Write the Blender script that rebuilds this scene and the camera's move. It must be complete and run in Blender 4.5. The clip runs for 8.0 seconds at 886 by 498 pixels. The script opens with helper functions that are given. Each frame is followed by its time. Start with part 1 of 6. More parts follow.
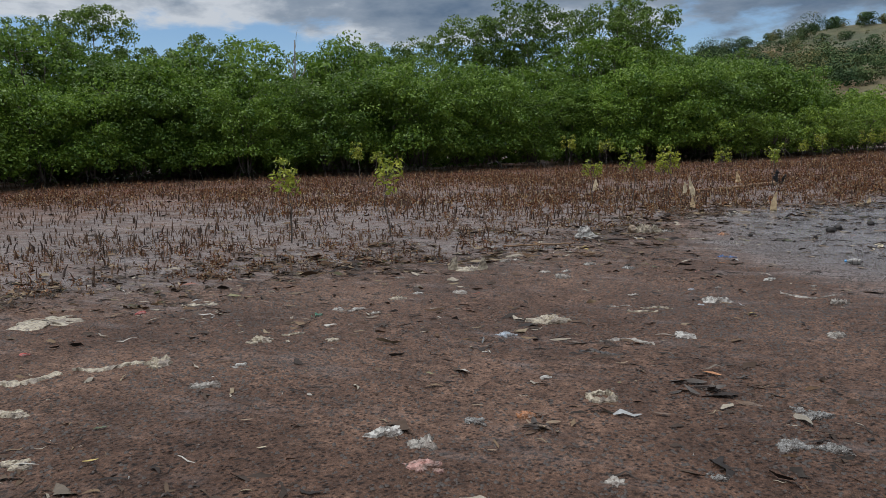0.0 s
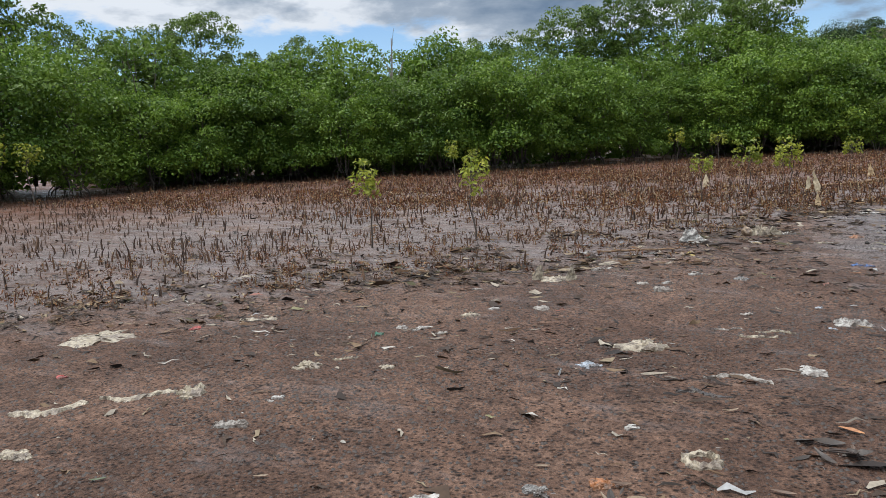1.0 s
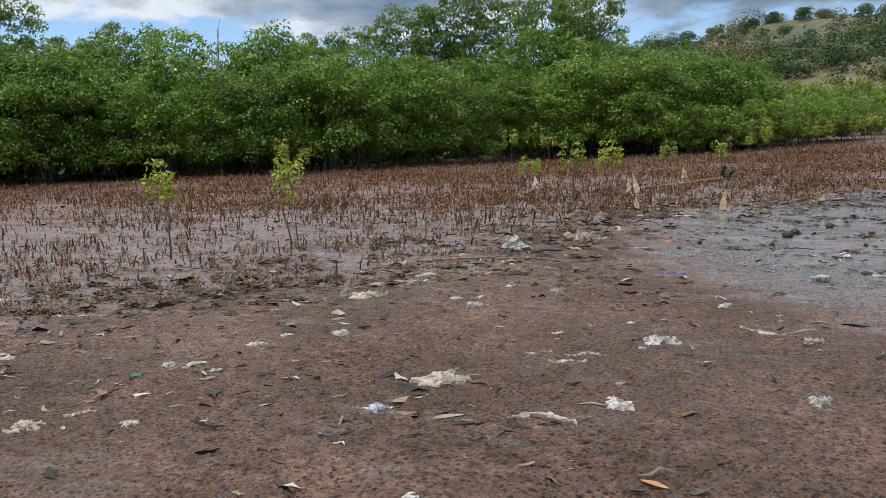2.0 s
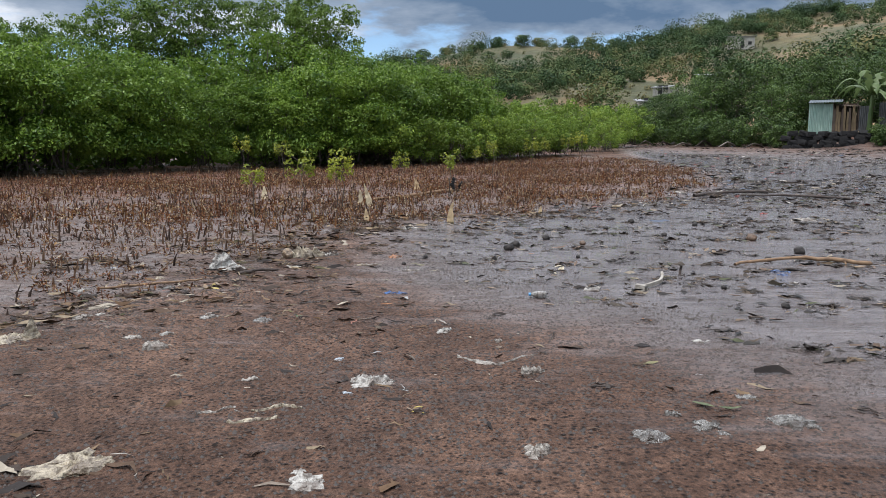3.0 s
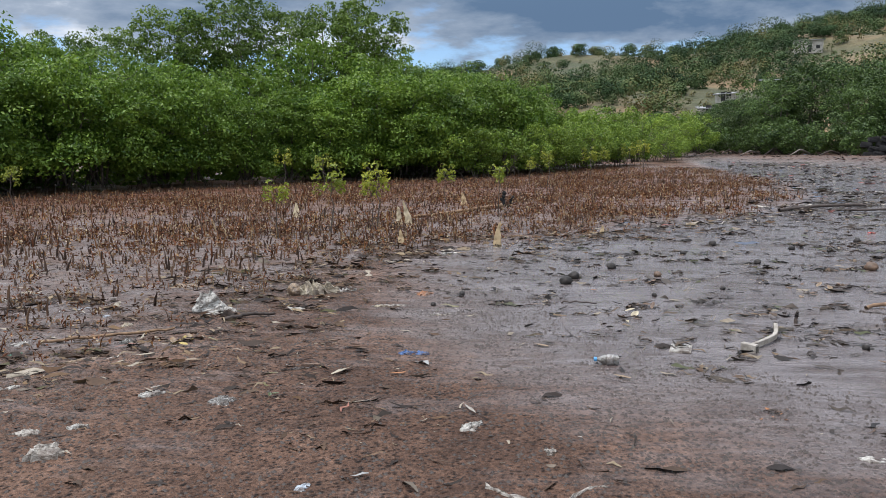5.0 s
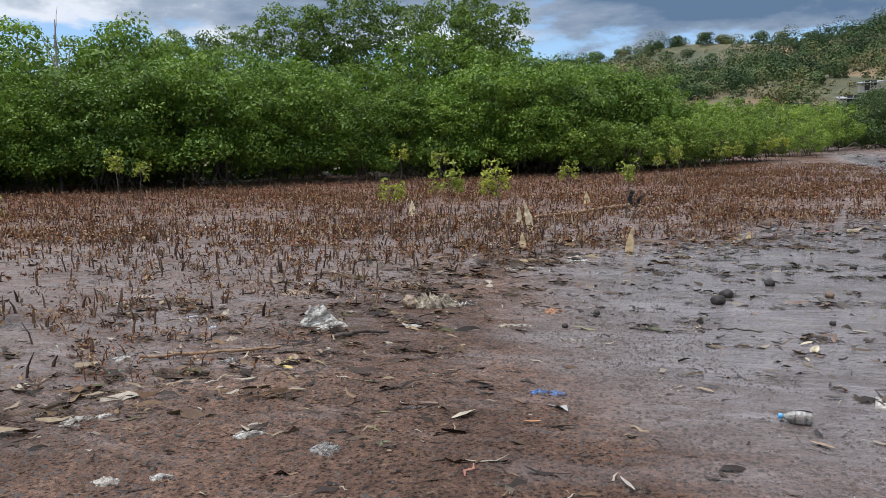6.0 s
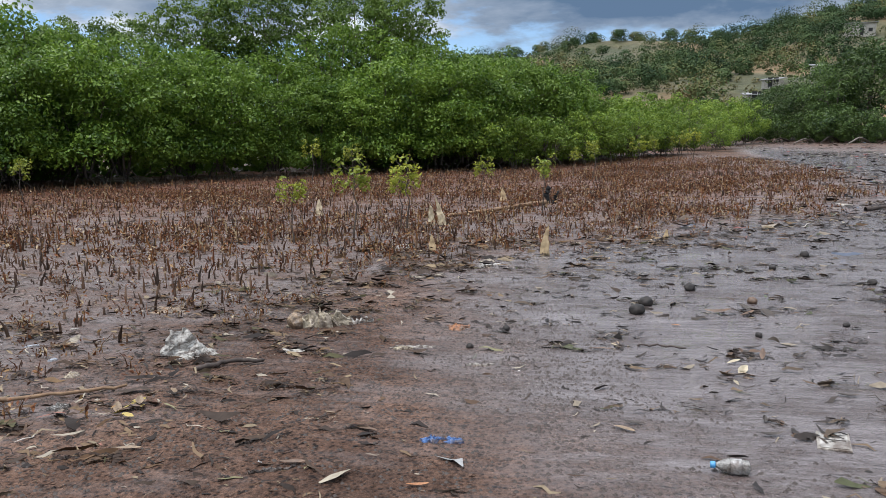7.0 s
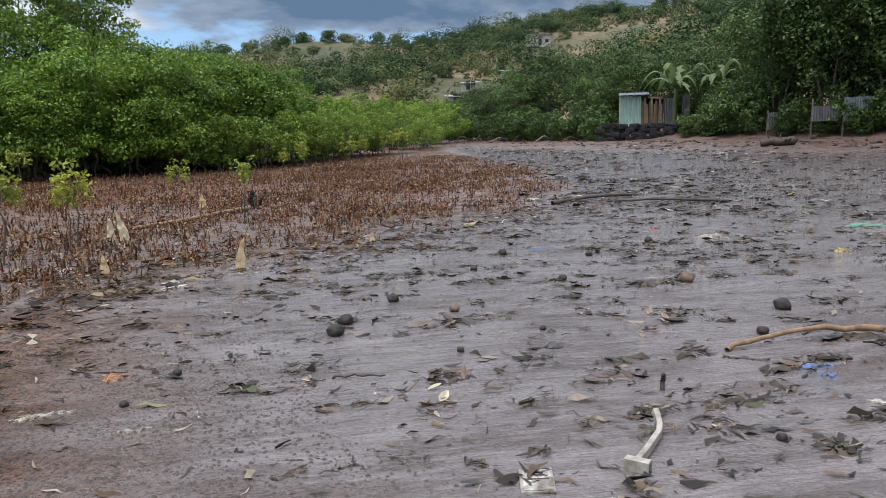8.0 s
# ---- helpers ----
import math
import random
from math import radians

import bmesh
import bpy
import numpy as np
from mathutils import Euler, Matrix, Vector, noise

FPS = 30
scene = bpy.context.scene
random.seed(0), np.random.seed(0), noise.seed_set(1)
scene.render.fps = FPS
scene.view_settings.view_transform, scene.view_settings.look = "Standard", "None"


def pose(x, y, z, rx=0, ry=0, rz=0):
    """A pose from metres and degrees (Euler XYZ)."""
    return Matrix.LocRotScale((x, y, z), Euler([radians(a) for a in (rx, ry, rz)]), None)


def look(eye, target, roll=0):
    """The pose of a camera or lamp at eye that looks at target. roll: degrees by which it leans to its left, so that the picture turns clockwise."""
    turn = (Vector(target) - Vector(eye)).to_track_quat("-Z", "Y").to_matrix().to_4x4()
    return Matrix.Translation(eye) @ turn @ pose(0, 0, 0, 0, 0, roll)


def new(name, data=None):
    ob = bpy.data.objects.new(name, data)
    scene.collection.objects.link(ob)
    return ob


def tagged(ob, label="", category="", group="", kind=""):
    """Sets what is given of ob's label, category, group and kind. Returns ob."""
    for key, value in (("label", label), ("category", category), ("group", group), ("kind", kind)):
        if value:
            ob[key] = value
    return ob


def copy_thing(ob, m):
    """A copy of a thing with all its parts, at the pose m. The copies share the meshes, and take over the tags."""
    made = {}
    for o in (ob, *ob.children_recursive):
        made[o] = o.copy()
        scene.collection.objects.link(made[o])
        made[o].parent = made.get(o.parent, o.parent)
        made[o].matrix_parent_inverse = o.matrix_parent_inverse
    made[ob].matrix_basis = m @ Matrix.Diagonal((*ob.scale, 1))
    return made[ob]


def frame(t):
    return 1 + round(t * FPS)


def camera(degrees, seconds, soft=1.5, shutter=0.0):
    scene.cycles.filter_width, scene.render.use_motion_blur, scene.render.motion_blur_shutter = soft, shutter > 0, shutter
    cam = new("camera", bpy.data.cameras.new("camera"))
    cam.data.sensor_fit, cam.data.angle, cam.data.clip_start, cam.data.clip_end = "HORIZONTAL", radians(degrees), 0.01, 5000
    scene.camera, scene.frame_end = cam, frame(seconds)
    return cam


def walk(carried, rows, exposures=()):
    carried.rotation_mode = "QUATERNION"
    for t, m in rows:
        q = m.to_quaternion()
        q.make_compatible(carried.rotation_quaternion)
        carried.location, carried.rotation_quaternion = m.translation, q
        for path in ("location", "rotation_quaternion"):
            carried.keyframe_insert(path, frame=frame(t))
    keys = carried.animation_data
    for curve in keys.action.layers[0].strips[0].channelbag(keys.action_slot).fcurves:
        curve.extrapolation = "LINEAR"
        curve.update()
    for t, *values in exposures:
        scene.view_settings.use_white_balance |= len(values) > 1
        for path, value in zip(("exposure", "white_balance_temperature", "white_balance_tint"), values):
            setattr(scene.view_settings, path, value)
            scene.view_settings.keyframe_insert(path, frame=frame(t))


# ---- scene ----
cam = camera(61.9, 8.0, soft=0.75)
PATH = [
    (0, (-0.004, -2.954, 1.458), (-0.888, -1.181, 1.182), -1.5),
    (0.5, (-0.142, -2.557, 1.456), (-1.258, -0.93, 1.133), -1.9),
    (1, (-0.16, -2.128, 1.458), (-1.287, -0.498, 1.184), -2.7),
    (1.5, (-0.127, -1.702, 1.481), (-1.179, -0.026, 1.184), -2.7),
    (2, (-0.164, -1.257, 1.475), (-0.931, 0.567, 1.181), -1.9),
    (2.2, (-0.135, -1.061, 1.458), (-0.725, 0.827, 1.161), -1.6),
    (3.3, (-0.022, 0.009, 1.43), (-0.013, 1.99, 1.153), -0.3),
    (3.5, (0.002, 0.193, 1.426), (0.061, 2.173, 1.154), -0.5),
    (4, (0.062, 0.649, 1.441), (0.069, 2.633, 1.183), -0.3),
    (4.5, (0.047, 1.127, 1.432), (-0.007, 3.111, 1.182), -0.5),
    (5, (0.013, 1.557, 1.426), (-0.245, 3.525, 1.176), -0.9),
    (5.2, (-0.005, 1.747, 1.436), (-0.386, 3.695, 1.19), -1.1),
    (6.3, (-0.319, 2.583, 1.493), (-0.878, 4.485, 1.226), -0.9),
    (6.5, (-0.298, 2.772, 1.477), (-0.846, 4.676, 1.207), -1.1),
    (7, (-0.226, 3.192, 1.499), (-0.58, 5.141, 1.219), -1.0),
    (7.5, (-0.138, 3.633, 1.52), (-0.097, 5.612, 1.233), -1.6),
    (8, (0.068, 4.026, 1.509), (0.448, 5.967, 1.213), -1.5),
]
walk(cam, [(t, look(eye, aim, lean)) for t, eye, aim, lean in PATH], exposures=[(0.0, -0.54, 6450, 10), (0.6, -0.12, 6500, 10), (2.2, -0.02, 6450, 11), (3.5, 0.0, 6400, 12), (8.0, 0.0, 6400, 12)])

# ---- world and light: broken cloud, soft high sun ----
SUN_ELEV, SUN_AZ = 74, 235
world = bpy.data.worlds.new("sky")
scene.world = world
world.use_nodes = True
wt = world.node_tree
wt.nodes.clear()


def wnode(kind, **values):
    n = wt.nodes.new(kind)
    for k, v in values.items():
        n.inputs[k].default_value = v
    return n


def wmath(op, a, b, c=None):
    n = wt.nodes.new("ShaderNodeMath")
    n.operation = op
    for i, v in enumerate((a, b, c)):
        if v is None:
            continue
        if isinstance(v, (int, float)):
            n.inputs[i].default_value = v
        else:
            wt.links.new(v, n.inputs[i])
    return n.outputs[0]


sky = wt.nodes.new("ShaderNodeTexSky")
sky.sky_type, sky.sun_disc = "NISHITA", False
sky.ozone_density, sky.dust_density = 6.0, 0.0
sky.sun_elevation, sky.sun_rotation = radians(SUN_ELEV), radians(SUN_AZ)
blue_sky = wnode("ShaderNodeBackground", Strength=0.15)
wt.links.new(sky.outputs[0], blue_sky.inputs[0])
coord = wt.nodes.new("ShaderNodeTexCoord")
split = wt.nodes.new("ShaderNodeSeparateXYZ")
wt.links.new(coord.outputs["Generated"], split.inputs[0])
stretch = wt.nodes.new("ShaderNodeMapping")
stretch.inputs["Location"].default_value = (0.35, 0.1, 0.22)
stretch.inputs["Scale"].default_value = (1.5, 1.5, 4.2)
wt.links.new(coord.outputs["Generated"], stretch.inputs[0])
billow = wnode("ShaderNodeTexNoise", Scale=2.3, Detail=8, Roughness=0.58, Distortion=0.1)
wt.links.new(stretch.outputs[0], billow.inputs["Vector"])
shade = wnode("ShaderNodeTexNoise", Scale=2.4, Detail=8, Roughness=0.58, Distortion=0.1)
wt.links.new(stretch.outputs[0], shade.inputs["Vector"])
height = split.outputs[2]
# cover thickens with height over the horizon
cover = wmath("ADD", billow.outputs[0], wmath("MULTIPLY", wmath("SUBTRACT", wmath("MINIMUM", height, 0.24), 0.125), 2.2))
cover = wmath("MULTIPLY_ADD", split.outputs[0], 0.12, cover)
mask = wt.nodes.new("ShaderNodeMapRange")
mask.interpolation_type = "SMOOTHSTEP"
mask.inputs[1].default_value, mask.inputs[2].default_value = 0.46, 0.55
wt.links.new(cover, mask.inputs[0])
# bellies of the clouds are grey-blue, edges white
belly = wmath("MULTIPLY_ADD", shade.outputs[0], 1.15, -0.075)
belly = wmath("ADD", belly, wmath("MULTIPLY", wmath("SUBTRACT", wmath("MINIMUM", height, 0.24), 0.135), 2.3))
belly = wmath("MULTIPLY_ADD", wmath("MINIMUM", split.outputs[0], 0.02), 0.45, wmath("ADD", belly, 0.085))
# overhead, out of view, the cloud is whitened to brighten the wet mud's reflection
belly = wmath("SUBTRACT", belly, wmath("MULTIPLY", wmath("MAXIMUM", wmath("SUBTRACT", height, 0.20), 0.0), 1.9))
ramp = wt.nodes.new("ShaderNodeValToRGB")
ramp.color_ramp.elements[0].position, ramp.color_ramp.elements[0].color = 0.40, (0.80, 0.86, 0.94, 1)
ramp.color_ramp.elements[1].position, ramp.color_ramp.elements[1].color = 0.70, (0.125, 0.205, 0.325, 1)
mid = ramp.color_ramp.elements.new(0.50)
mid.color = (0.38, 0.46, 0.57, 1)
wt.links.new(belly, ramp.inputs[0])
clouds = wnode("ShaderNodeBackground", Strength=1.0)
# strength gain on the unseen upper cloud, added for the same reflection
thin = wt.nodes.new("ShaderNodeMapRange")
thin.interpolation_type = "SMOOTHSTEP"
for i, v in ((1, 0.17), (2, 0.42), (3, 1.0), (4, 1.95)):
    thin.inputs[i].default_value = v
wt.links.new(height, thin.inputs[0])
wt.links.new(thin.outputs[0], clouds.inputs[1])
wt.links.new(ramp.outputs[0], clouds.inputs[0])
both = wt.nodes.new("ShaderNodeMixShader")
wt.links.new(mask.outputs[0], both.inputs[0])
wt.links.new(blue_sky.outputs[0], both.inputs[1])
wt.links.new(clouds.outputs[0], both.inputs[2])
world_out = wt.nodes.new("ShaderNodeOutputWorld")
wt.links.new(both.outputs[0], world_out.inputs[0])

sun_data = bpy.data.lights.new("sun", "SUN")
sun_data.energy, sun_data.angle, sun_data.color = 2.9, radians(5), (1.0, 0.975, 0.95)
sun = new("sun", sun_data)
_a, _e = radians(SUN_AZ), radians(SUN_ELEV)
sun.matrix_world = look((30 * math.sin(_a) * math.cos(_e), 30 * math.cos(_a) * math.cos(_e), 30 * math.sin(_e)), (0, 0, 0))

# ---- materials ----


class Nodes:
    """Short hand for one node material."""

    def __init__(self, name, rough=0.6, **values):
        self.mat = bpy.data.materials.new(name)
        self.mat.use_nodes = True
        self.t = self.mat.node_tree
        self.b = self.t.nodes["Principled BSDF"]
        self.b.inputs["Roughness"].default_value = rough
        for k, v in values.items():
            self.b.inputs[k.replace("_", " ")].default_value = v

    def put(self, socket, value):
        if isinstance(value, bpy.types.NodeSocket):
            self.t.links.new(value, socket)
        else:
            socket.default_value = value

    def node(self, kind, out=0, **values):
        n = self.t.nodes.new(kind)
        for k, v in values.items():
            self.put(n.inputs[k], v)
        return n.outputs[out]

    def place(self, scale=(1, 1, 1), rot=(0, 0, 0)):
        n = self.t.nodes.new("ShaderNodeTexCoord")
        m = self.t.nodes.new("ShaderNodeMapping")
        m.inputs["Scale"].default_value, m.inputs["Rotation"].default_value = scale, rot
        self.t.links.new(n.outputs["Object"], m.inputs[0])
        return m.outputs[0]

    def noise(self, scale, vector=None, detail=4, rough=0.55):
        n = self.t.nodes.new("ShaderNodeTexNoise")
        n.inputs["Scale"].default_value, n.inputs["Detail"].default_value, n.inputs["Roughness"].default_value = scale, detail, rough
        self.t.links.new(vector or self.place(), n.inputs["Vector"])
        return n.outputs[0]

    def voronoi(self, scale, vector=None):
        n = self.t.nodes.new("ShaderNodeTexVoronoi")
        n.inputs["Scale"].default_value = scale
        self.t.links.new(vector or self.place(), n.inputs["Vector"])
        return n.outputs["Distance"]

    def island(self):
        return self.t.nodes.new("ShaderNodeNewGeometry").outputs["Random Per Island"]

    def each(self):
        return self.t.nodes.new("ShaderNodeObjectInfo").outputs["Random"]

    def attr(self, name):
        n = self.t.nodes.new("ShaderNodeAttribute")
        n.attribute_name = name
        return n.outputs["Fac"]

    def ramp(self, value, *stops, hard=False):
        n = self.t.nodes.new("ShaderNodeValToRGB")
        r = n.color_ramp
        if hard:
            r.interpolation = "CONSTANT"
        while len(r.elements) < len(stops):
            r.elements.new(0.5)
        for e, (p, c) in zip(r.elements, stops):
            e.position, e.color = p, (*c, 1) if len(c) == 3 else c
        self.put(n.inputs[0], value)
        return n.outputs[0]

    def range(self, value, a, b, c=0.0, d=1.0):
        n = self.t.nodes.new("ShaderNodeMapRange")
        self.put(n.inputs[0], value)
        for i, v in zip((1, 2, 3, 4), (a, b, c, d)):
            n.inputs[i].default_value = v
        return n.outputs[0]

    def mix(self, f, a, b, how="MIX"):
        n = self.t.nodes.new("ShaderNodeMix")
        n.data_type, n.blend_type = "RGBA", how
        for s, v in ((n.inputs[0], f), (n.inputs[6], a), (n.inputs[7], b)):
            self.put(s, (*v, 1) if isinstance(v, tuple) and len(v) == 3 else v)
        return n.outputs[2]

    def math(self, op, a, b=0.0):
        n = self.t.nodes.new("ShaderNodeMath")
        n.operation = op
        self.put(n.inputs[0], a)
        self.put(n.inputs[1], b)
        return n.outputs[0]

    def colour(self, c):
        self.put(self.b.inputs["Base Color"], (*c, 1) if isinstance(c, tuple) and len(c) == 3 else c)
        return self

    def rough(self, r):
        self.put(self.b.inputs["Roughness"], r)
        return self

    def bump(self, h, strength=0.5, distance=0.01):
        n = self.t.nodes.new("ShaderNodeBump")
        n.inputs["Strength"].default_value, n.inputs["Distance"].default_value = strength, distance
        self.put(n.inputs["Height"], h)
        self.t.links.new(n.outputs[0], self.b.inputs["Normal"])
        return self


def mud_material():
    m = Nodes("mud")
    wet, rust = m.attr("wet"), m.attr("rust")
    broad, fine = m.noise(0.55, detail=5), m.noise(9, detail=6, rough=0.7)
    grain = m.noise(38, detail=6, rough=0.8)
    flow = m.noise(1.0, m.place((1.6, 8, 1), (0, 0, 0.12)), detail=9, rough=0.72)
    pool = m.noise(1.1, m.place((0.7, 1.5, 1)), detail=8, rough=0.68)
    c = m.ramp(m.math("ADD", m.math("MULTIPLY", broad, 0.5), m.math("MULTIPLY", fine, 0.5)),
               (0.34, (0.026, 0.0134, 0.0088)), (0.5, (0.058, 0.033, 0.0228)), (0.66, (0.114, 0.070, 0.050)))
    specks = m.ramp(m.voronoi(17), (0.14, (0.10, 0.085, 0.08)), (0.34, (1, 1, 1)))
    c = m.mix(m.range(m.noise(1.7), 0.36, 0.58, 0.25, 1.0), c, m.mix(1.0, c, specks, "MULTIPLY"))
    cells = m.voronoi(36, m.place((1, 1, 1), (0.3, 0.2, 0.4)))
    crumbs = m.voronoi(120)
    pits = m.ramp(cells, (0.14, (0.20, 0.18, 0.17)), (0.40, (1.75, 1.72, 1.68)))
    c = m.mix(m.range(m.noise(2.3, detail=3), 0.36, 0.6, 0.45, 0.95), c, pits, "MULTIPLY")
    c = m.mix(0.7, c, m.ramp(crumbs, (0.10, (0.4, 0.38, 0.37)), (0.5, (1.4, 1.39, 1.37))), "MULTIPLY")
    c = m.mix(0.9, c, m.ramp(grain, (0.34, (0.38, 0.36, 0.35)), (0.66, (1.8, 1.78, 1.76))), "MULTIPLY")
    silt = m.ramp(m.math("ADD", m.math("MULTIPLY", flow, 0.45), m.math("MULTIPLY", pool, 0.55)), (0.36, (0.050, 0.037, 0.035)), (0.5, (0.112, 0.092, 0.090)), (0.64, (0.176, 0.152, 0.152)))
    silt = m.mix(0.55, silt, m.ramp(grain, (0.34, (0.5, 0.49, 0.48)), (0.66, (1.5, 1.5, 1.5))), "MULTIPLY")
    damp = m.range(m.math("ADD", wet, m.math("MULTIPLY", m.math("SUBTRACT", m.math("ADD", m.math("MULTIPLY", flow, 0.4), m.math("MULTIPLY", pool, 0.6)), 0.5), 2.2)), 0.05, 0.95)
    c = m.mix(damp, c, silt)
    c = m.mix(m.math("MULTIPLY", rust, m.range(m.noise(1.6, detail=6), 0.3, 0.6, 0.35, 1.0)), c, (0.105, 0.034, 0.012))
    m.colour(c)
    film = m.range(m.math("ADD", damp, m.math("MULTIPLY", m.math("SUBTRACT", m.noise(2.6, m.place((0.7, 2.2, 1)), detail=10, rough=0.78), 0.5), 1.9)), 0.15, 0.85, 0.70, 0.07)
    m.rough(film)
    m.put(m.b.inputs["Specular IOR Level"], m.range(damp, 0, 1, 0.2, 1.0))
    h = m.math("ADD", m.math("MULTIPLY", grain, 0.55), m.math("MULTIPLY", fine, 0.8))
    h = m.math("ADD", h, m.math("MULTIPLY", flow, 0.5))
    h = m.math("ADD", h, m.math("MULTIPLY", m.range(cells, 0.0, 0.45, 1.0, 0.0), 0.6))
    ripple = m.noise(1.0, m.place((2.2, 17, 1), (0, 0, 0.1)), detail=7, rough=0.68)
    h = m.math("ADD", m.math("MULTIPLY", h, m.range(damp, 0, 1, 1.0, 0.10)), m.math("MULTIPLY", m.math("MULTIPLY", ripple, damp), 0.42))
    m.bump(h, 1.0, 0.045)
    return m.mat


def leaf_material(name, dark, mid_c, light, trans=0.33, rough=0.47):
    m = Nodes(name, rough)
    m.put(m.b.inputs["Specular IOR Level"], 0.32)
    c = m.ramp(m.island(), (0.0, dark), (0.55, mid_c), (1.0, light))
    # clump-sized noise paints sunlit sprays into the leaf colour
    c = m.mix(m.range(m.noise(1.0, detail=3), 0.40, 0.66, 0, 0.75), c, light)
    c = m.mix(m.math("MULTIPLY", m.each(), 0.5), c, dark)
    m.colour(c)
    out = m.t.nodes["Material Output"]
    tl = m.t.nodes.new("ShaderNodeBsdfTranslucent")
    m.t.links.new(c, tl.inputs[0])
    mx = m.t.nodes.new("ShaderNodeMixShader")
    mx.inputs[0].default_value = trans
    m.t.links.new(m.b.outputs[0], mx.inputs[1])
    m.t.links.new(tl.outputs[0], mx.inputs[2])
    m.t.links.new(mx.outputs[0], out.inputs[0])
    return m.mat


def bark_material(name, a, b):
    m = Nodes(name, 0.8)
    n = m.noise(14, m.place((1, 1, 0.25)), detail=6)
    m.colour(m.ramp(n, (0.3, a), (0.7, b))).bump(n, 0.6, 0.02)
    return m.mat


def scatter_material(name, *cols, rough=0.55):
    """Small bits, each its own colour."""
    m = Nodes(name, rough)
    n = len(cols)
    c = m.ramp(m.island(), *[(i / n, k) for i, k in enumerate(cols)], hard=True)
    c = m.mix(0.6, c, m.ramp(m.noise(30), (0.3, (0.5, 0.48, 0.45)), (0.7, (1.2, 1.2, 1.2))), "MULTIPLY")
    m.colour(c).bump(m.noise(60), 0.4, 0.005)
    m.put(m.b.inputs["Specular IOR Level"], 0.25)
    return m.mat


def film_material(name, c, clear=0.0, rough=0.33):
    m = Nodes(name, rough)
    dirt = m.noise(24, detail=7, rough=0.7)
    fold = m.noise(35, detail=4)
    k = m.mix(1.0, c, (0.72, 0.70, 0.67), "MULTIPLY")
    k = m.mix(m.range(dirt, 0.45, 0.60, 0.05, 0.8), k, (0.07, 0.048, 0.036))
    smear = m.noise(5, detail=3)
    k = m.mix(m.range(smear, 0.50, 0.66, 0.0, 0.7), k, (0.11, 0.08, 0.06))
    m.colour(k).bump(fold, 1.0, 0.02)
    m.put(m.b.inputs["Transmission Weight"], clear)
    return m.mat


def plain_material(name, a, b, scale=8, rough=0.6, stretch_z=1.0, metal=0.0, bump=0.4):
    m = Nodes(name, rough)
    n = m.noise(scale, m.place((1, 1, stretch_z)), detail=6, rough=0.62)
    m.colour(m.ramp(n, (0.32, a), (0.68, b))).bump(n, bump, 0.01)
    m.put(m.b.inputs["Metallic"], metal)
    return m.mat


MUD = mud_material()
LEAF = leaf_material("mangrove_leaf", (0.024, 0.062, 0.008), (0.090, 0.180, 0.019), (0.220, 0.330, 0.044), 0.33, 0.42)
LEAF_TALL = leaf_material("high_mangrove_leaf", (0.022, 0.056, 0.008), (0.085, 0.155, 0.020), (0.185, 0.270, 0.046), 0.28, 0.42)
LEAF_PALE = leaf_material("young_leaf", (0.046, 0.096, 0.011), (0.130, 0.220, 0.025), (0.27, 0.365, 0.05))
LEAF_YELLOW = leaf_material("sapling_leaf", (0.10, 0.15, 0.02), (0.25, 0.30, 0.032), (0.44, 0.43, 0.06))
# very dark first stop, mixed in per tree, paints black-green shade between crowns
LEAF_BANK = leaf_material("bank_leaf", (0.009, 0.024, 0.006), (0.036, 0.080, 0.016), (0.125, 0.195, 0.042), 0.22, 0.5)
def hill_leaf(name, stops):
    m = Nodes(name, 0.8)
    m.put(m.b.inputs["Specular IOR Level"], 0.2)
    c = m.ramp(m.noise(0.11, detail=2), *stops)
    c = m.mix(0.16, c, m.ramp(m.island(), (0.0, (0.6, 0.6, 0.6)), (1.0, (1.4, 1.4, 1.35))), "MULTIPLY")
    m.colour(c)
    return m.mat


LEAF_HILL = hill_leaf("hill_tree_leaf", ((0.34, (0.014, 0.033, 0.012)), (0.48, (0.034, 0.066, 0.022)), (0.58, (0.072, 0.105, 0.036)), (0.70, (0.150, 0.125, 0.050))))
LEAF_SCRUB = hill_leaf("hill_scrub_leaf", ((0.35, (0.036, 0.060, 0.024)), (0.5, (0.075, 0.096, 0.040)), (0.66, (0.140, 0.118, 0.055))))
LEAF_BANANA = leaf_material("banana_leaf", (0.05, 0.09, 0.03), (0.10, 0.155, 0.05), (0.19, 0.24, 0.10))
BARK = bark_material("mangrove_bark", (0.030, 0.022, 0.017), (0.13, 0.105, 0.085))
BARK_PALE = bark_material("dead_wood", (0.12, 0.10, 0.085), (0.27, 0.24, 0.21))
WOOD_TAN = bark_material("peeled_branch", (0.11, 0.062, 0.034), (0.27, 0.17, 0.095))
WOOD_DARK = bark_material("sodden_wood", (0.018, 0.013, 0.011), (0.07, 0.05, 0.04))
PEG = scatter_material("breathing_root", (0.045, 0.028, 0.020), (0.075, 0.045, 0.030), (0.10, 0.055, 0.032), (0.15, 0.09, 0.055), rough=0.5)
RUST = scatter_material("rust_seedling", (0.10, 0.033, 0.012), (0.165, 0.058, 0.018), (0.20, 0.09, 0.03), (0.05, 0.024, 0.015), (0.26, 0.15, 0.062), (0.075, 0.03, 0.015), (0.15, 0.052, 0.018), (0.34, 0.26, 0.16), (0.10, 0.05, 0.025))
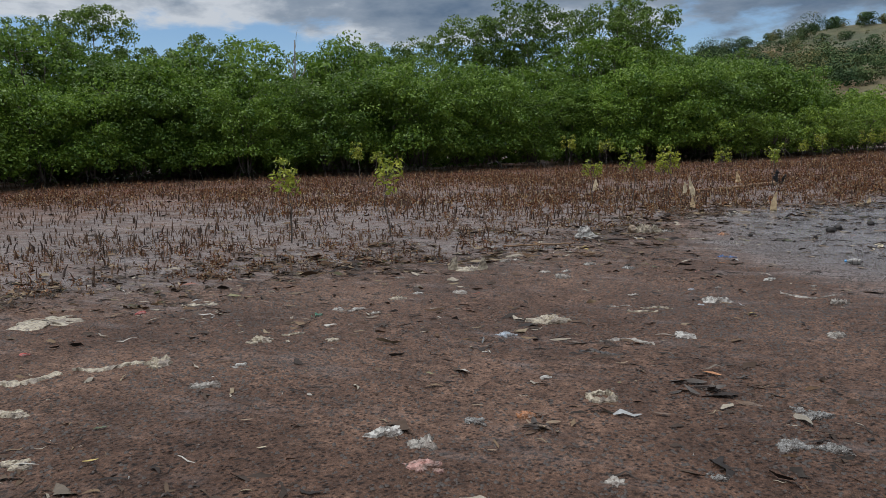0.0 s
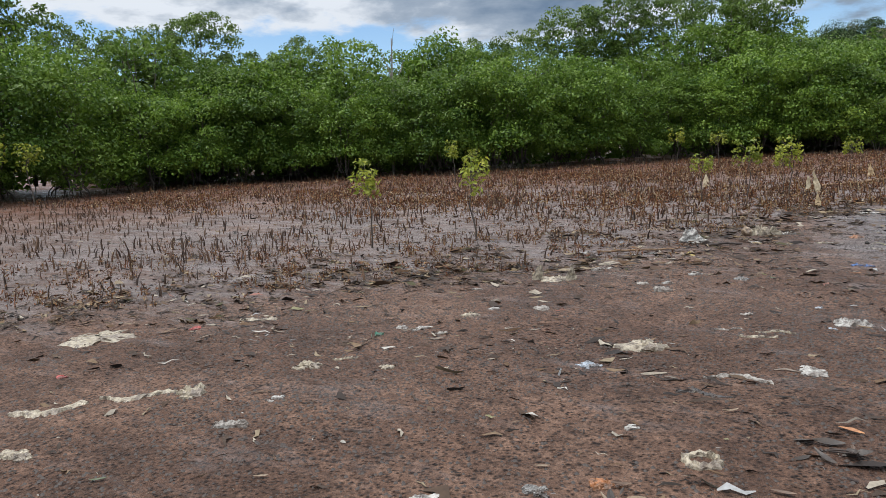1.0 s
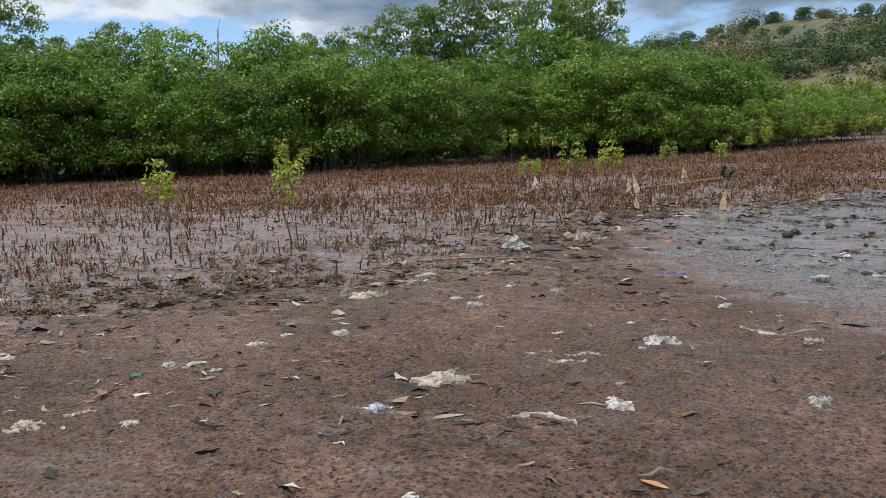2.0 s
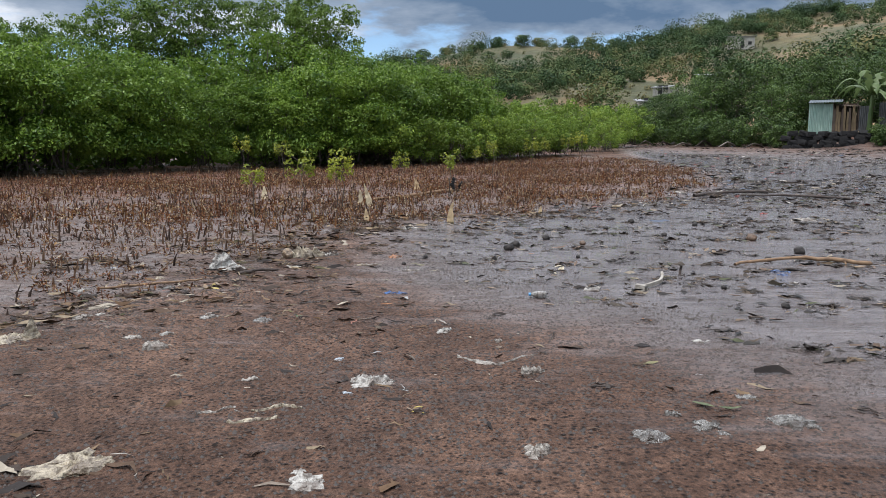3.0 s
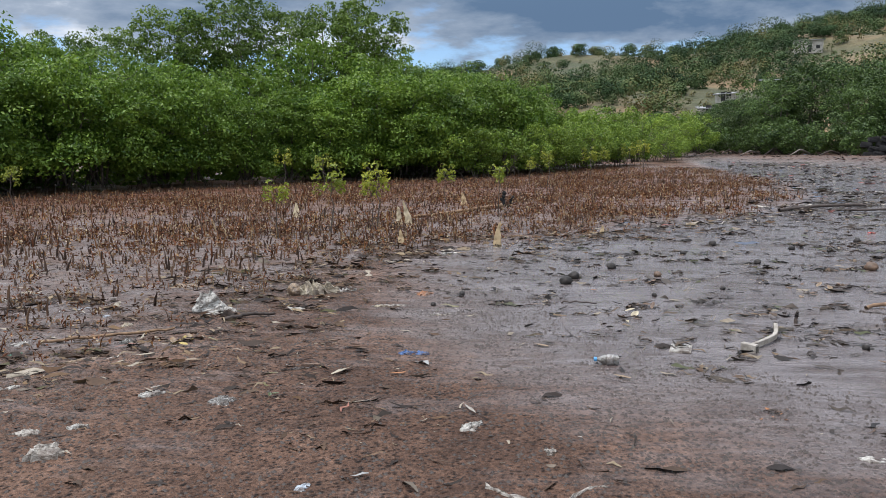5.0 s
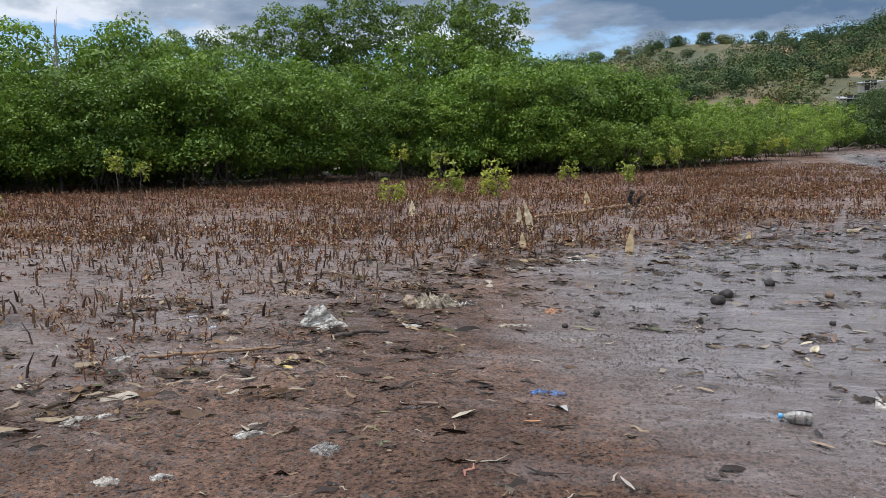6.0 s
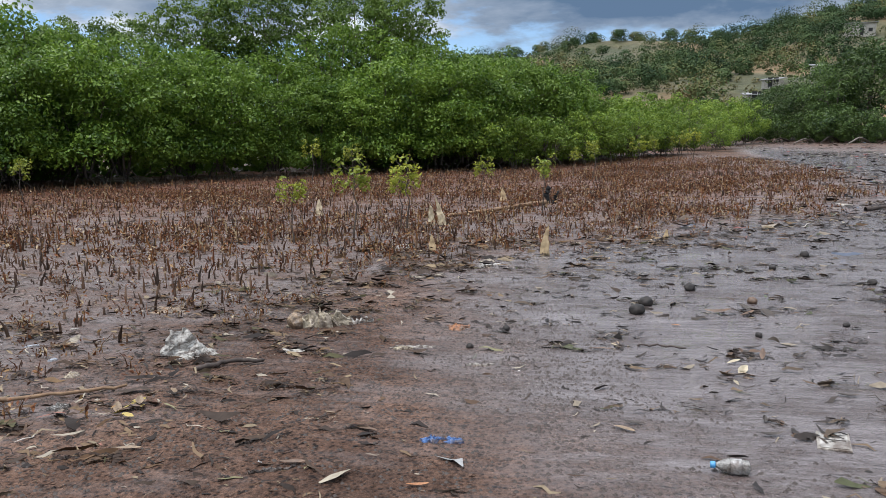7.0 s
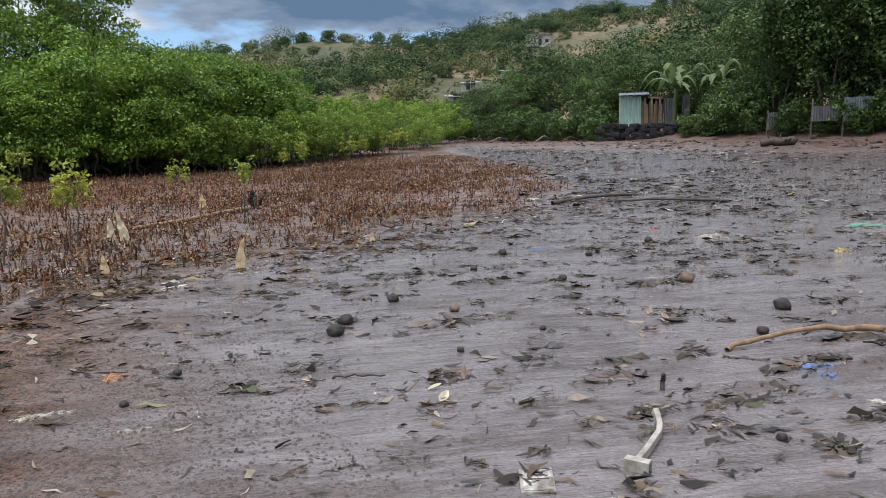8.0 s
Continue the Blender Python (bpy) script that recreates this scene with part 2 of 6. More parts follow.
BITS = scatter_material("dead_leaf_bits", (0.022, 0.015, 0.012), (0.060, 0.036, 0.022), (0.035, 0.023, 0.017), (0.15, 0.10, 0.058), (0.018, 0.013, 0.011), (0.085, 0.055, 0.034), (0.045, 0.030, 0.021),
                        (0.020, 0.015, 0.013), (0.10, 0.058, 0.030), (0.040, 0.027, 0.020), (0.30, 0.26, 0.205), (0.028, 0.020, 0.016), (0.055, 0.034, 0.022), (0.024, 0.018, 0.014), (0.20, 0.155, 0.10), (0.075, 0.044, 0.026), rough=0.75)
HEAP = scatter_material("matted_leaf", (0.060, 0.032, 0.018), (0.030, 0.019, 0.013), (0.095, 0.052, 0.026), (0.045, 0.027, 0.017), (0.14, 0.085, 0.042), (0.024, 0.016, 0.012), (0.075, 0.045, 0.026), (0.22, 0.165, 0.10), (0.036, 0.022, 0.015), (0.055, 0.050, 0.020), (0.11, 0.065, 0.034), rough=0.75)
BITS_DARK = scatter_material("sodden_bits", (0.018, 0.014, 0.012), (0.035, 0.025, 0.019), (0.022, 0.018, 0.013), (0.070, 0.048, 0.030), (0.040, 0.029, 0.020), (0.015, 0.012, 0.011), (0.12, 0.08, 0.046), (0.027, 0.020, 0.016), (0.055, 0.060, 0.024),
                             (0.017, 0.013, 0.011), (0.080, 0.048, 0.028), (0.030, 0.022, 0.018), (0.20, 0.165, 0.12), (0.022, 0.017, 0.014), (0.045, 0.032, 0.022), rough=0.55)
TRASH = scatter_material("mixed_trash", (0.020, 0.015, 0.012), (0.055, 0.038, 0.027), (0.030, 0.022, 0.017), (0.018, 0.015, 0.014), (0.36, 0.33, 0.29), (0.040, 0.028, 0.020), (0.022, 0.018, 0.015), (0.085, 0.060, 0.042), (0.016, 0.014, 0.013), (0.05, 0.036, 0.027),
                         (0.17, 0.135, 0.10), (0.028, 0.022, 0.018), (0.035, 0.026, 0.021), (0.16, 0.05, 0.04), (0.020, 0.017, 0.015), (0.062, 0.075, 0.034), (0.030, 0.024, 0.020), (0.24, 0.20, 0.155), (0.042, 0.030, 0.024), (0.018, 0.015, 0.013), (0.08, 0.10, 0.14), (0.028, 0.022, 0.018), (0.10, 0.07, 0.05), (0.024, 0.019, 0.016))
PELLET = plain_material("dark_pellet", (0.022, 0.016, 0.013), (0.05, 0.035, 0.027), 40)

# ---- plan ----
BANK = [(44, 6), (36, 22), (30, 34), (26.5, 44), (23.5, 51), (20, 62), (17, 75), (14, 90), (9, 108), (4, 130)]
CHANNEL = [(5.5, -12), (3.4, 0), (2.6, 3), (2.3, 3.7), (1.7, 4.9), (1.1, 5.7), (0.26, 6.4), (-0.5, 7.3), (-0.8, 9), (-1.4, 12.2), (-0.6, 13.4),
           (2, 16), (4.9, 18), (7, 21.3), (8.8, 28), (9.3, 40), (11.5, 60), (13, 90)]
PEG_EDGE = [(-12, -6), (-7.6, 1.0), (-6.4, 2.6), (-5.5, 4.6), (-4.0, 5.6), (-3.2, 7.0), (-3.2, 9.0), (-2.6, 11.0), (-1.4, 12.6), (-0.6, 13.2),
            (2, 15.8), (4.9, 17.9), (6.9, 21.3), (8.6, 28), (9.0, 38), (7.5, 48)]
TREE_LINE = [(-24.5, -8), (-25.5, 2), (-25, 9), (-25, 13), (-22.5, 18.5), (-17, 22.5), (-13.5, 26.5), (-9.5, 30), (-3.6, 33.6), (0.6, 38), (4, 45), (7, 52)]


def side(line, x, y):
    """Distance from a line of points; positive on its right hand."""
    x, y = np.asarray(x, float), np.asarray(y, float)
    best, sign = np.full(x.shape, 1e9), np.ones(x.shape)
    for (ax, ay), (bx, by) in zip(line, line[1:]):
        dx, dy = bx - ax, by - ay
        k = np.clip(((x - ax) * dx + (y - ay) * dy) / (dx * dx + dy * dy), 0, 1)
        d = np.hypot(x - ax - k * dx, y - ay - k * dy)
        near = d < best
        sign = np.where(near, np.where((x - ax) * dy - (y - ay) * dx > 0, 1.0, -1.0), sign)
        best = np.minimum(d, best)
    return best * sign


def smooth(a, b, v):
    k = np.clip((np.asarray(v, float) - a) / (b - a), 0, 1)
    return k * k * (3 - 2 * k)


def land(x, y):
    """Height of the mud flat and the bank."""
    x, y = np.asarray(x, float), np.asarray(y, float)
    d = np.hypot(x, y - 1)
    z = 1.2 * (1 - np.exp(-0.03 * np.log1p(np.exp(np.minimum((d - 13) / 1.5, 300)))))
    b = side(BANK, x, y)
    z = z + 0.36 * smooth(-13, 0, b) + 0.9 * smooth(-0.5, 3.5, b)
    near = 1 - smooth(14, 40, d)
    z = z + near * (0.012 * np.sin(1.3 * x + 0.6 * y) * np.sin(0.9 * y - 0.4 * x) + 0.006 * np.sin(4.1 * x - 1.7 * y) * np.sin(3.3 * y + 1.2 * x)
                    + 0.003 * np.sin(9.7 * x + 2.0 * y + 1.0) * np.sin(11.3 * y - 3.1 * x))
    return z


def land1(x, y):
    return float(land(np.array([x]), np.array([y]))[0])


# ---- mesh helpers ----
RNG = np.random.default_rng(7)


def mesh_np(name, verts, faces, mat, smooth_shade=False):
    """A mesh from arrays; every face has the same number of corners."""
    verts, faces = np.asarray(verts, np.float32), np.asarray(faces, np.int32)
    me = bpy.data.meshes.new(name)
    me.vertices.add(len(verts))
    me.vertices.foreach_set("co", verts.ravel())
    k = faces.shape[1]
    me.loops.add(faces.size)
    me.loops.foreach_set("vertex_index", faces.ravel())
    me.polygons.add(len(faces))
    me.polygons.foreach_set("loop_start", np.arange(0, faces.size, k, dtype=np.int32))
    me.polygons.foreach_set("loop_total", np.full(len(faces), k, np.int32))
    if smooth_shade:
        me.polygons.foreach_set("use_smooth", np.ones(len(faces), bool))
    me.update(calc_edges=True)
    me.materials.append(mat)
    return me


def part(name, data, material, parent, label=""):
    """One mesh object (from a bmesh or a mesh) under a thing."""
    if isinstance(data, bmesh.types.BMesh):
        me = bpy.data.meshes.new(name)
        data.to_mesh(me)
        data.free()
        me.materials.append(material)
    else:
        me = data
    ob = new(name, me)
    ob.parent = parent
    return tagged(ob, label) if label else ob


def tubes(lines, sides=6):
    """Tapered tubes along lines of (x, y, z, radius): arrays of corners and faces."""
    V, F, base = [], [], 0
    ang = np.arange(sides) * 2 * math.pi / sides
    for line in lines:
        p = np.array(line, float)
        tan = np.gradient(p[:, :3], axis=0)
        tan /= np.linalg.norm(tan, axis=1, keepdims=True) + 1e-9
        ref = np.where(np.abs(tan[:, 2:3]) > 0.9, [[1.0, 0, 0]], [[0, 0, 1.0]])
        u = np.cross(tan, ref)
        u /= np.linalg.norm(u, axis=1, keepdims=True) + 1e-9
        v = np.cross(tan, u)
        ring = p[:, None, :3] + p[:, 3, None, None] * (np.cos(ang)[None, :, None] * u[:, None] + np.sin(ang)[None, :, None] * v[:, None])
        V.append(ring.reshape(-1, 3))
        n = len(p)
        i = np.arange(n - 1)[:, None] * sides
        j = np.arange(sides)[None]
        k = (j + 1) % sides
        F.append(np.stack([i + j, i + k, i + sides + k, i + sides + j], -1).reshape(-1, 4) + base)
        V.append(p[-1:, :3] + tan[-1:] * p[-1, 3])
        tip = base + n * sides
        last = base + (n - 1) * sides
        jj = np.arange(0, sides, 1)
        F.append(np.stack([last + jj, last + (jj + 1) % sides, np.full(sides, tip), np.full(sides, tip)], -1))
        base += n * sides + 1
    F = np.concatenate(F)
    V = np.concatenate(V)
    # the tips' doubled corner becomes a face of its own point
    bad = F[:, 2] == F[:, 3]
    extra = V[F[bad, 2]] + 1e-4
    F[bad, 3] = len(V) + np.arange(bad.sum())
    return np.concatenate([V, extra]), F


def rand_dirs(n, rng, up=0.0):
    d = rng.normal(size=(n, 3))
    d[:, 2] += up
    return d / (np.linalg.norm(d, axis=1, keepdims=True) + 1e-9)


def leaves(centres, outward, size, rng, width=0.5, droop=0.0, loose=0.55):
    """Folded leaves, two triangles each, at the centres, blades facing outward."""
    n = len(centres)
    nrm = outward + loose * rng.normal(size=(n, 3))
    nrm[:, 2] += 0.25
    nrm /= np.linalg.norm(nrm, axis=1, keepdims=True) + 1e-9
    axis = np.cross(nrm, rng.normal(size=(n, 3)))
    axis /= np.linalg.norm(axis, axis=1, keepdims=True) + 1e-9
    sidev = np.cross(nrm, axis)
    s = (size * rng.uniform(0.65, 1.35, n))[:, None]
    axis[:, 2] -= droop
    a = centres - axis * s * 0.5
    tip = centres + axis * s * 0.5
    fold = nrm * s * 0.12
    l = centres + sidev * s * width * 0.5 + fold
    r = centres - sidev * s * width * 0.5 + fold
    V = np.stack([a, l, tip, r], 1).reshape(-1, 3)
    i = np.arange(n)[:, None] * 4
    F = np.concatenate([i + [[0, 1, 2]], i + [[0, 2, 3]]], 1).reshape(-1, 3)
    return V, F


def crown(clumps, radius, per, size, rng, width=0.5, loose=0.55, inner=0.35):
    """Leaves in rounded sprays about the clump centres."""
    c = np.repeat(clumps, per, axis=0)
    r = np.repeat(radius, per)
    d = rand_dirs(len(c), rng, 0.35)
    k = rng.uniform(inner, 1.0, len(c)) ** 0.6
    pos = c + d * (r * k)[:, None] * np.array([1.15, 1.15, 0.75])
    return leaves(pos, d, size, rng, width, 0.0, loose)


# ---- ground: one sheet to the horizon ----


def steps(lo, hi, fine_lo, fine_hi, step, grow):
    v = list(np.arange(fine_lo, fine_hi + step / 2, step))
    s = step
    while v[-1] < hi:
        s *= grow
        v.append(v[-1] + s)
    s = step
    while v[0] > lo:
        s *= grow
        v.insert(0, v[0] - s)
    return np.array(v)


gx = steps(-900, 900, -9, 7, 0.11, 1.065)
gy = steps(-300, 1600, -2, 13, 0.11, 1.065)
GX, GY = np.meshgrid(gx, gy)
px, py = GX.ravel(), GY.ravel()
pz = land(px, py)
nx, ny = len(gx), len(gy)
i0 = (np.arange(ny - 1)[:, None] * nx + np.arange(nx - 1)[None]).ravel()
ground = new("ground", mesh_np("ground", np.stack([px, py, pz], 1), np.stack([i0, i0 + 1, i0 + nx + 1, i0 + nx], 1), MUD, True))
tagged(ground, "brown tidal mud flat with wet silty channel", "ground", kind="structure")
in_channel, in_pegs, to_bank = side(CHANNEL, px, py), -side(PEG_EDGE, px, py), side(BANK, px, py)
wet_v = smooth(-1.5, 0.8, in_channel) * (1 - 0.75 * smooth(-14, -4, to_bank))
wet_v = np.maximum(wet_v, smooth(-1.6, 1.8, in_pegs) * (0.62 - 0.18 * smooth(11, 17, np.hypot(px, py - 2))))
rust_v = smooth(0.5, 4, in_pegs) * np.maximum(smooth(14, 24, np.hypot(px, py - 2)), 1 - smooth(2.0, 7.0, side(TREE_LINE, px, py))) * 0.9
wet_v = wet_v * (1 - 0.3 * smooth(0.0, 2.0, in_pegs))
for nm, val in (("wet", wet_v), ("rust", rust_v)):
    at = ground.data.attributes.new(nm, "FLOAT", "POINT")
    at.data.foreach_set("value", val.astype(np.float32))

# ---- hill behind the bank ----
RIDGE_AZ = [-40, -25, -14, -9, -6, -2, 3, 8, 12, 16, 20, 25, 32, 45, 70, 95]
RIDGE_EL = [0.004, 0.02, 0.075, 0.10, 0.110, 0.117, 0.121, 0.122, 0.130, 0.140, 0.146, 0.152, 0.165, 0.18, 0.17, 0.12]


def hill_z(r, az):
    r, az = np.asarray(r, float), np.asarray(az, float)
    top = np.interp(az, RIDGE_AZ, RIDGE_EL) * 320 + 1.5
    start = np.interp(az, [-40, 10, 25, 45, 95], [150, 112, 78, 62, 62])
    k = np.clip((r - start) / (320 - start), 0, 1.6)
    up = np.where(k < 1, k ** 1.12, 1 - 0.55 * (k - 1))
    x, y = r * np.sin(np.radians(az)), r * np.cos(np.radians(az))
    lump = 2.6 * np.sin(x / 19.0 + 1) * np.sin(y / 23.0) + 1.2 * np.sin(x / 7.3) * np.sin(y / 8.9 + 2)
    return 0.6 + (top - 1.0) * up + lump * np.clip(k * 3, 0, 1) * np.clip(top / 30, 0, 1)


def hill_material():
    m = Nodes("hillside", 0.9)
    n, f = m.noise(0.035, detail=6), m.noise(0.35, detail=6, rough=0.65)
    c = m.ramp(n, (0.36, (0.044, 0.052, 0.020)), (0.50, (0.100, 0.085, 0.038)), (0.66, (0.200, 0.125, 0.060)))
    m.colour(m.mix(0.7, c, m.ramp(f, (0.3, (0.5, 0.5, 0.5)), (0.7, (1.3, 1.3, 1.3))), "MULTIPLY")).bump(f, 0.8, 0.6)
    return m.mat


az_g, r_g = np.linspace(-40, 95, 150), np.linspace(62, 500, 90)
AZ, RR = np.meshgrid(az_g, r_g)
HX, HY = RR * np.sin(np.radians(AZ)), RR * np.cos(np.radians(AZ))
HZ = hill_z(RR, AZ)
HZ = np.where(RR < np.interp(AZ, [-40, 10, 25, 45, 95], [150, 112, 78, 62, 62]) + 1, -0.5, HZ)
h0 = (np.arange(89)[:, None] * 150 + np.arange(149)[None]).ravel()
hill = new("hill", mesh_np("hill", np.stack([HX.ravel(), HY.ravel(), HZ.ravel()], 1), np.stack([h0, h0 + 1, h0 + 151, h0 + 150], 1), hill_material(), True))
tagged(hill, "dry grassy hillside rising behind the shore", "hill", kind="structure")


def hill_woods(n, seed, lo, hi, lobes, per, size, bare, power):
    """Crowns of several lobes over the slope, in drifts."""
    rng = np.random.default_rng(seed)
    az = rng.uniform(-30, 62, n)
    r = rng.uniform(0, 1, n) ** 0.7 * 246 + 92
    x, y = r * np.sin(np.radians(az)), r * np.cos(np.radians(az))
    patch = np.sin(x / 27 + 0.7) * np.sin(y / 31 + 0.4) + 0.6 * np.sin(x / 11) * np.sin(y / 13 + 1)
    keep = (patch + rng.normal(0, 0.5, n) > bare) & (r > np.interp(az, [-40, 10, 25, 45, 95], [150, 112, 78, 62, 62]) + 8)
    az, r, x, y = az[keep], r[keep], x[keep], y[keep]
    rad = lo + (hi - lo) * rng.uniform(0, 1, len(x)) ** power
    c = np.repeat(np.stack([x, y, hill_z(r, az) + rad * 0.6], 1), lobes, 0)
    rr = np.repeat(rad, lobes)
    c = c + rand_dirs(len(c), rng) * (rr * 0.5)[:, None]
    return crown(c, rr * 0.6, per, size, rng, 0.9, 0.14, 0.75)


scrub = new("hill_scrub", mesh_np("hill_scrub", *hill_woods(3600, 11, 0.6, 1.9, 2, 26, 0.40, -1.0, 1.5), LEAF_SCRUB))
tagged(scrub, "dry olive scrub covering the hillside", "scrub", kind="stuff")
woods = new("hill_woods", mesh_np("hill_woods", *hill_woods(1750, 13, 1.9, 5.4, 6, 84, 0.42, -0.3, 1.3), LEAF_HILL))
tagged(woods, "dark rounded trees scattered over the dry hillside", "woods", kind="stuff")


def ridge_trees():
    """Round trees that stand clear on the crest."""
    rng = np.random.default_rng(12)
    V, F, b = [], [], 0
    for az, r, rad in ((12.3, 322, 3.4), (16.5, 318, 3.0), (20.6, 322, 4.2), (6.5, 320, 4.0), (8.0, 318, 4.4), (3.0, 318, 3.8), (4.3, 320, 3.6), (-0.5, 318, 3.6),
                       (1.0, 320, 3.2), (-4.6, 318, 4.0), (-2.6, 320, 3.8), (-6.6, 318, 3.8), (9.6, 320, 3.6), (24, 318, 4.2), (27, 320, 3.6), (18.2, 290, 5.0), (16.2, 260, 5.5)):
        x, y, z = r * math.sin(radians(az)), r * math.cos(radians(az)), float(hill_z(r, az))
        c = np.array([[x, y, z + rad * 0.35]]) + rand_dirs(9, rng) * rad * 0.55
        v, f = crown(c, np.full(9, rad * 0.55), 150, 0.5, rng, 0.9, 0.2, 0.7)
        V.append(v), F.append(f + b)
        b += len(v)
    return np.concatenate(V), np.concatenate(F)


crest = new("crest_trees", mesh_np("crest_trees", *ridge_trees(), LEAF_HILL))
tagged(crest, "dark rounded trees standing along the hill crest", "woods", kind="stuff")

WALL_PALE = plain_material("limewashed_wall", (0.30, 0.27, 0.23), (0.50, 0.47, 0.42), 1.5)
ROOF_TIN = plain_material("weathered_tin", (0.16, 0.16, 0.16), (0.32, 0.32, 0.33), 3, 0.5)
OPENING_SHADE = plain_material("opening_shade", (0.008, 0.008, 0.008), (0.02, 0.018, 0.016), 3)


def box_bm(bm, x0, y0, z0, x1, y1, z1, bevel=0.0):
    r = bmesh.ops.create_cube(bm, size=1, matrix=Matrix.Translation(((x0 + x1) / 2, (y0 + y1) / 2, (z0 + z1) / 2)) @ Matrix.Diagonal((x1 - x0, y1 - y0, z1 - z0, 1)))
    if bevel:
        es = list({e for v in r["verts"] for e in v.link_edges})
        bmesh.ops.bevel(bm, geom=es, offset=bevel, segments=2, affect="EDGES")
    return bm


def box_part(name, dims, mat, parent, label="", bevel=0.0):
    return part(name, box_bm(bmesh.new(), *dims, bevel), mat, parent, label)


def hill_house(az, r, w, h, turn):
    x, y = r * math.sin(radians(az)), r * math.cos(radians(az))
    z = float(hill_z(r, az))
    ob = new("hill_house")
    ob.matrix_basis = pose(x, y, z - 0.4, 0, 0, -az + turn)
    box_part("wall", (-w / 2, -2.2, 0, w / 2, 2.2, h + 0.4), WALL_PALE, ob)
    bm = bmesh.new()
    for q in ((-w / 2 - 0.4, -2.7, h + 0.35), (w / 2 + 0.4, -2.7, h + 0.35), (w / 2 + 0.4, 2.7, h + 0.95), (-w / 2 - 0.4, 2.7, h + 0.95)):
        bm.verts.new(q)
    f = bm.faces.new(bm.verts)
    e = bmesh.ops.extrude_face_region(bm, geom=[f])
    bmesh.ops.translate(bm, verts=[v for v in e["geom"] if isinstance(v, bmesh.types.BMVert)], vec=(0, 0, 0.15))
    part("roof", bm, ROOF_TIN, ob, "pale sheet roof")
    # near-black panels on the wall paint the unlit inside of door and window
    box_part("door", (-0.4, -2.24, 0.4, 0.5, -2.19, 2.3), OPENING_SHADE, ob)
    box_part("window", (w / 4 - 0.1, -2.24, 1.3, w / 4 + 0.9, -2.19, 2.2), OPENING_SHADE, ob)
    tagged(ob, "small pale house with sheet roof on the hillside", "house", "houses on the hill")


for h_args in ((18.3, 236, 7.0, 3.2, 14), (16.1, 178, 3.4, 1.8, 10), (13.2, 174, 3.2, 1.4, -15), (11.9, 152, 2.6, 1.3, 8)):
    hill_house(*h_args)

# ---- mangroves ----


def bend(p0, p1, r0, r1, rng, wob=0.1, n=6):
    p0, p1 = np.array(p0, float), np.array(p1, float)
    k = np.linspace(0, 1, n)[:, None]
    w = rng.normal(0, wob, (n, 3)) * np.sin(k * math.pi)
    return np.concatenate([p0 + (p1 - p0) * k + w, r0 + (r1 - r0) * k], 1)


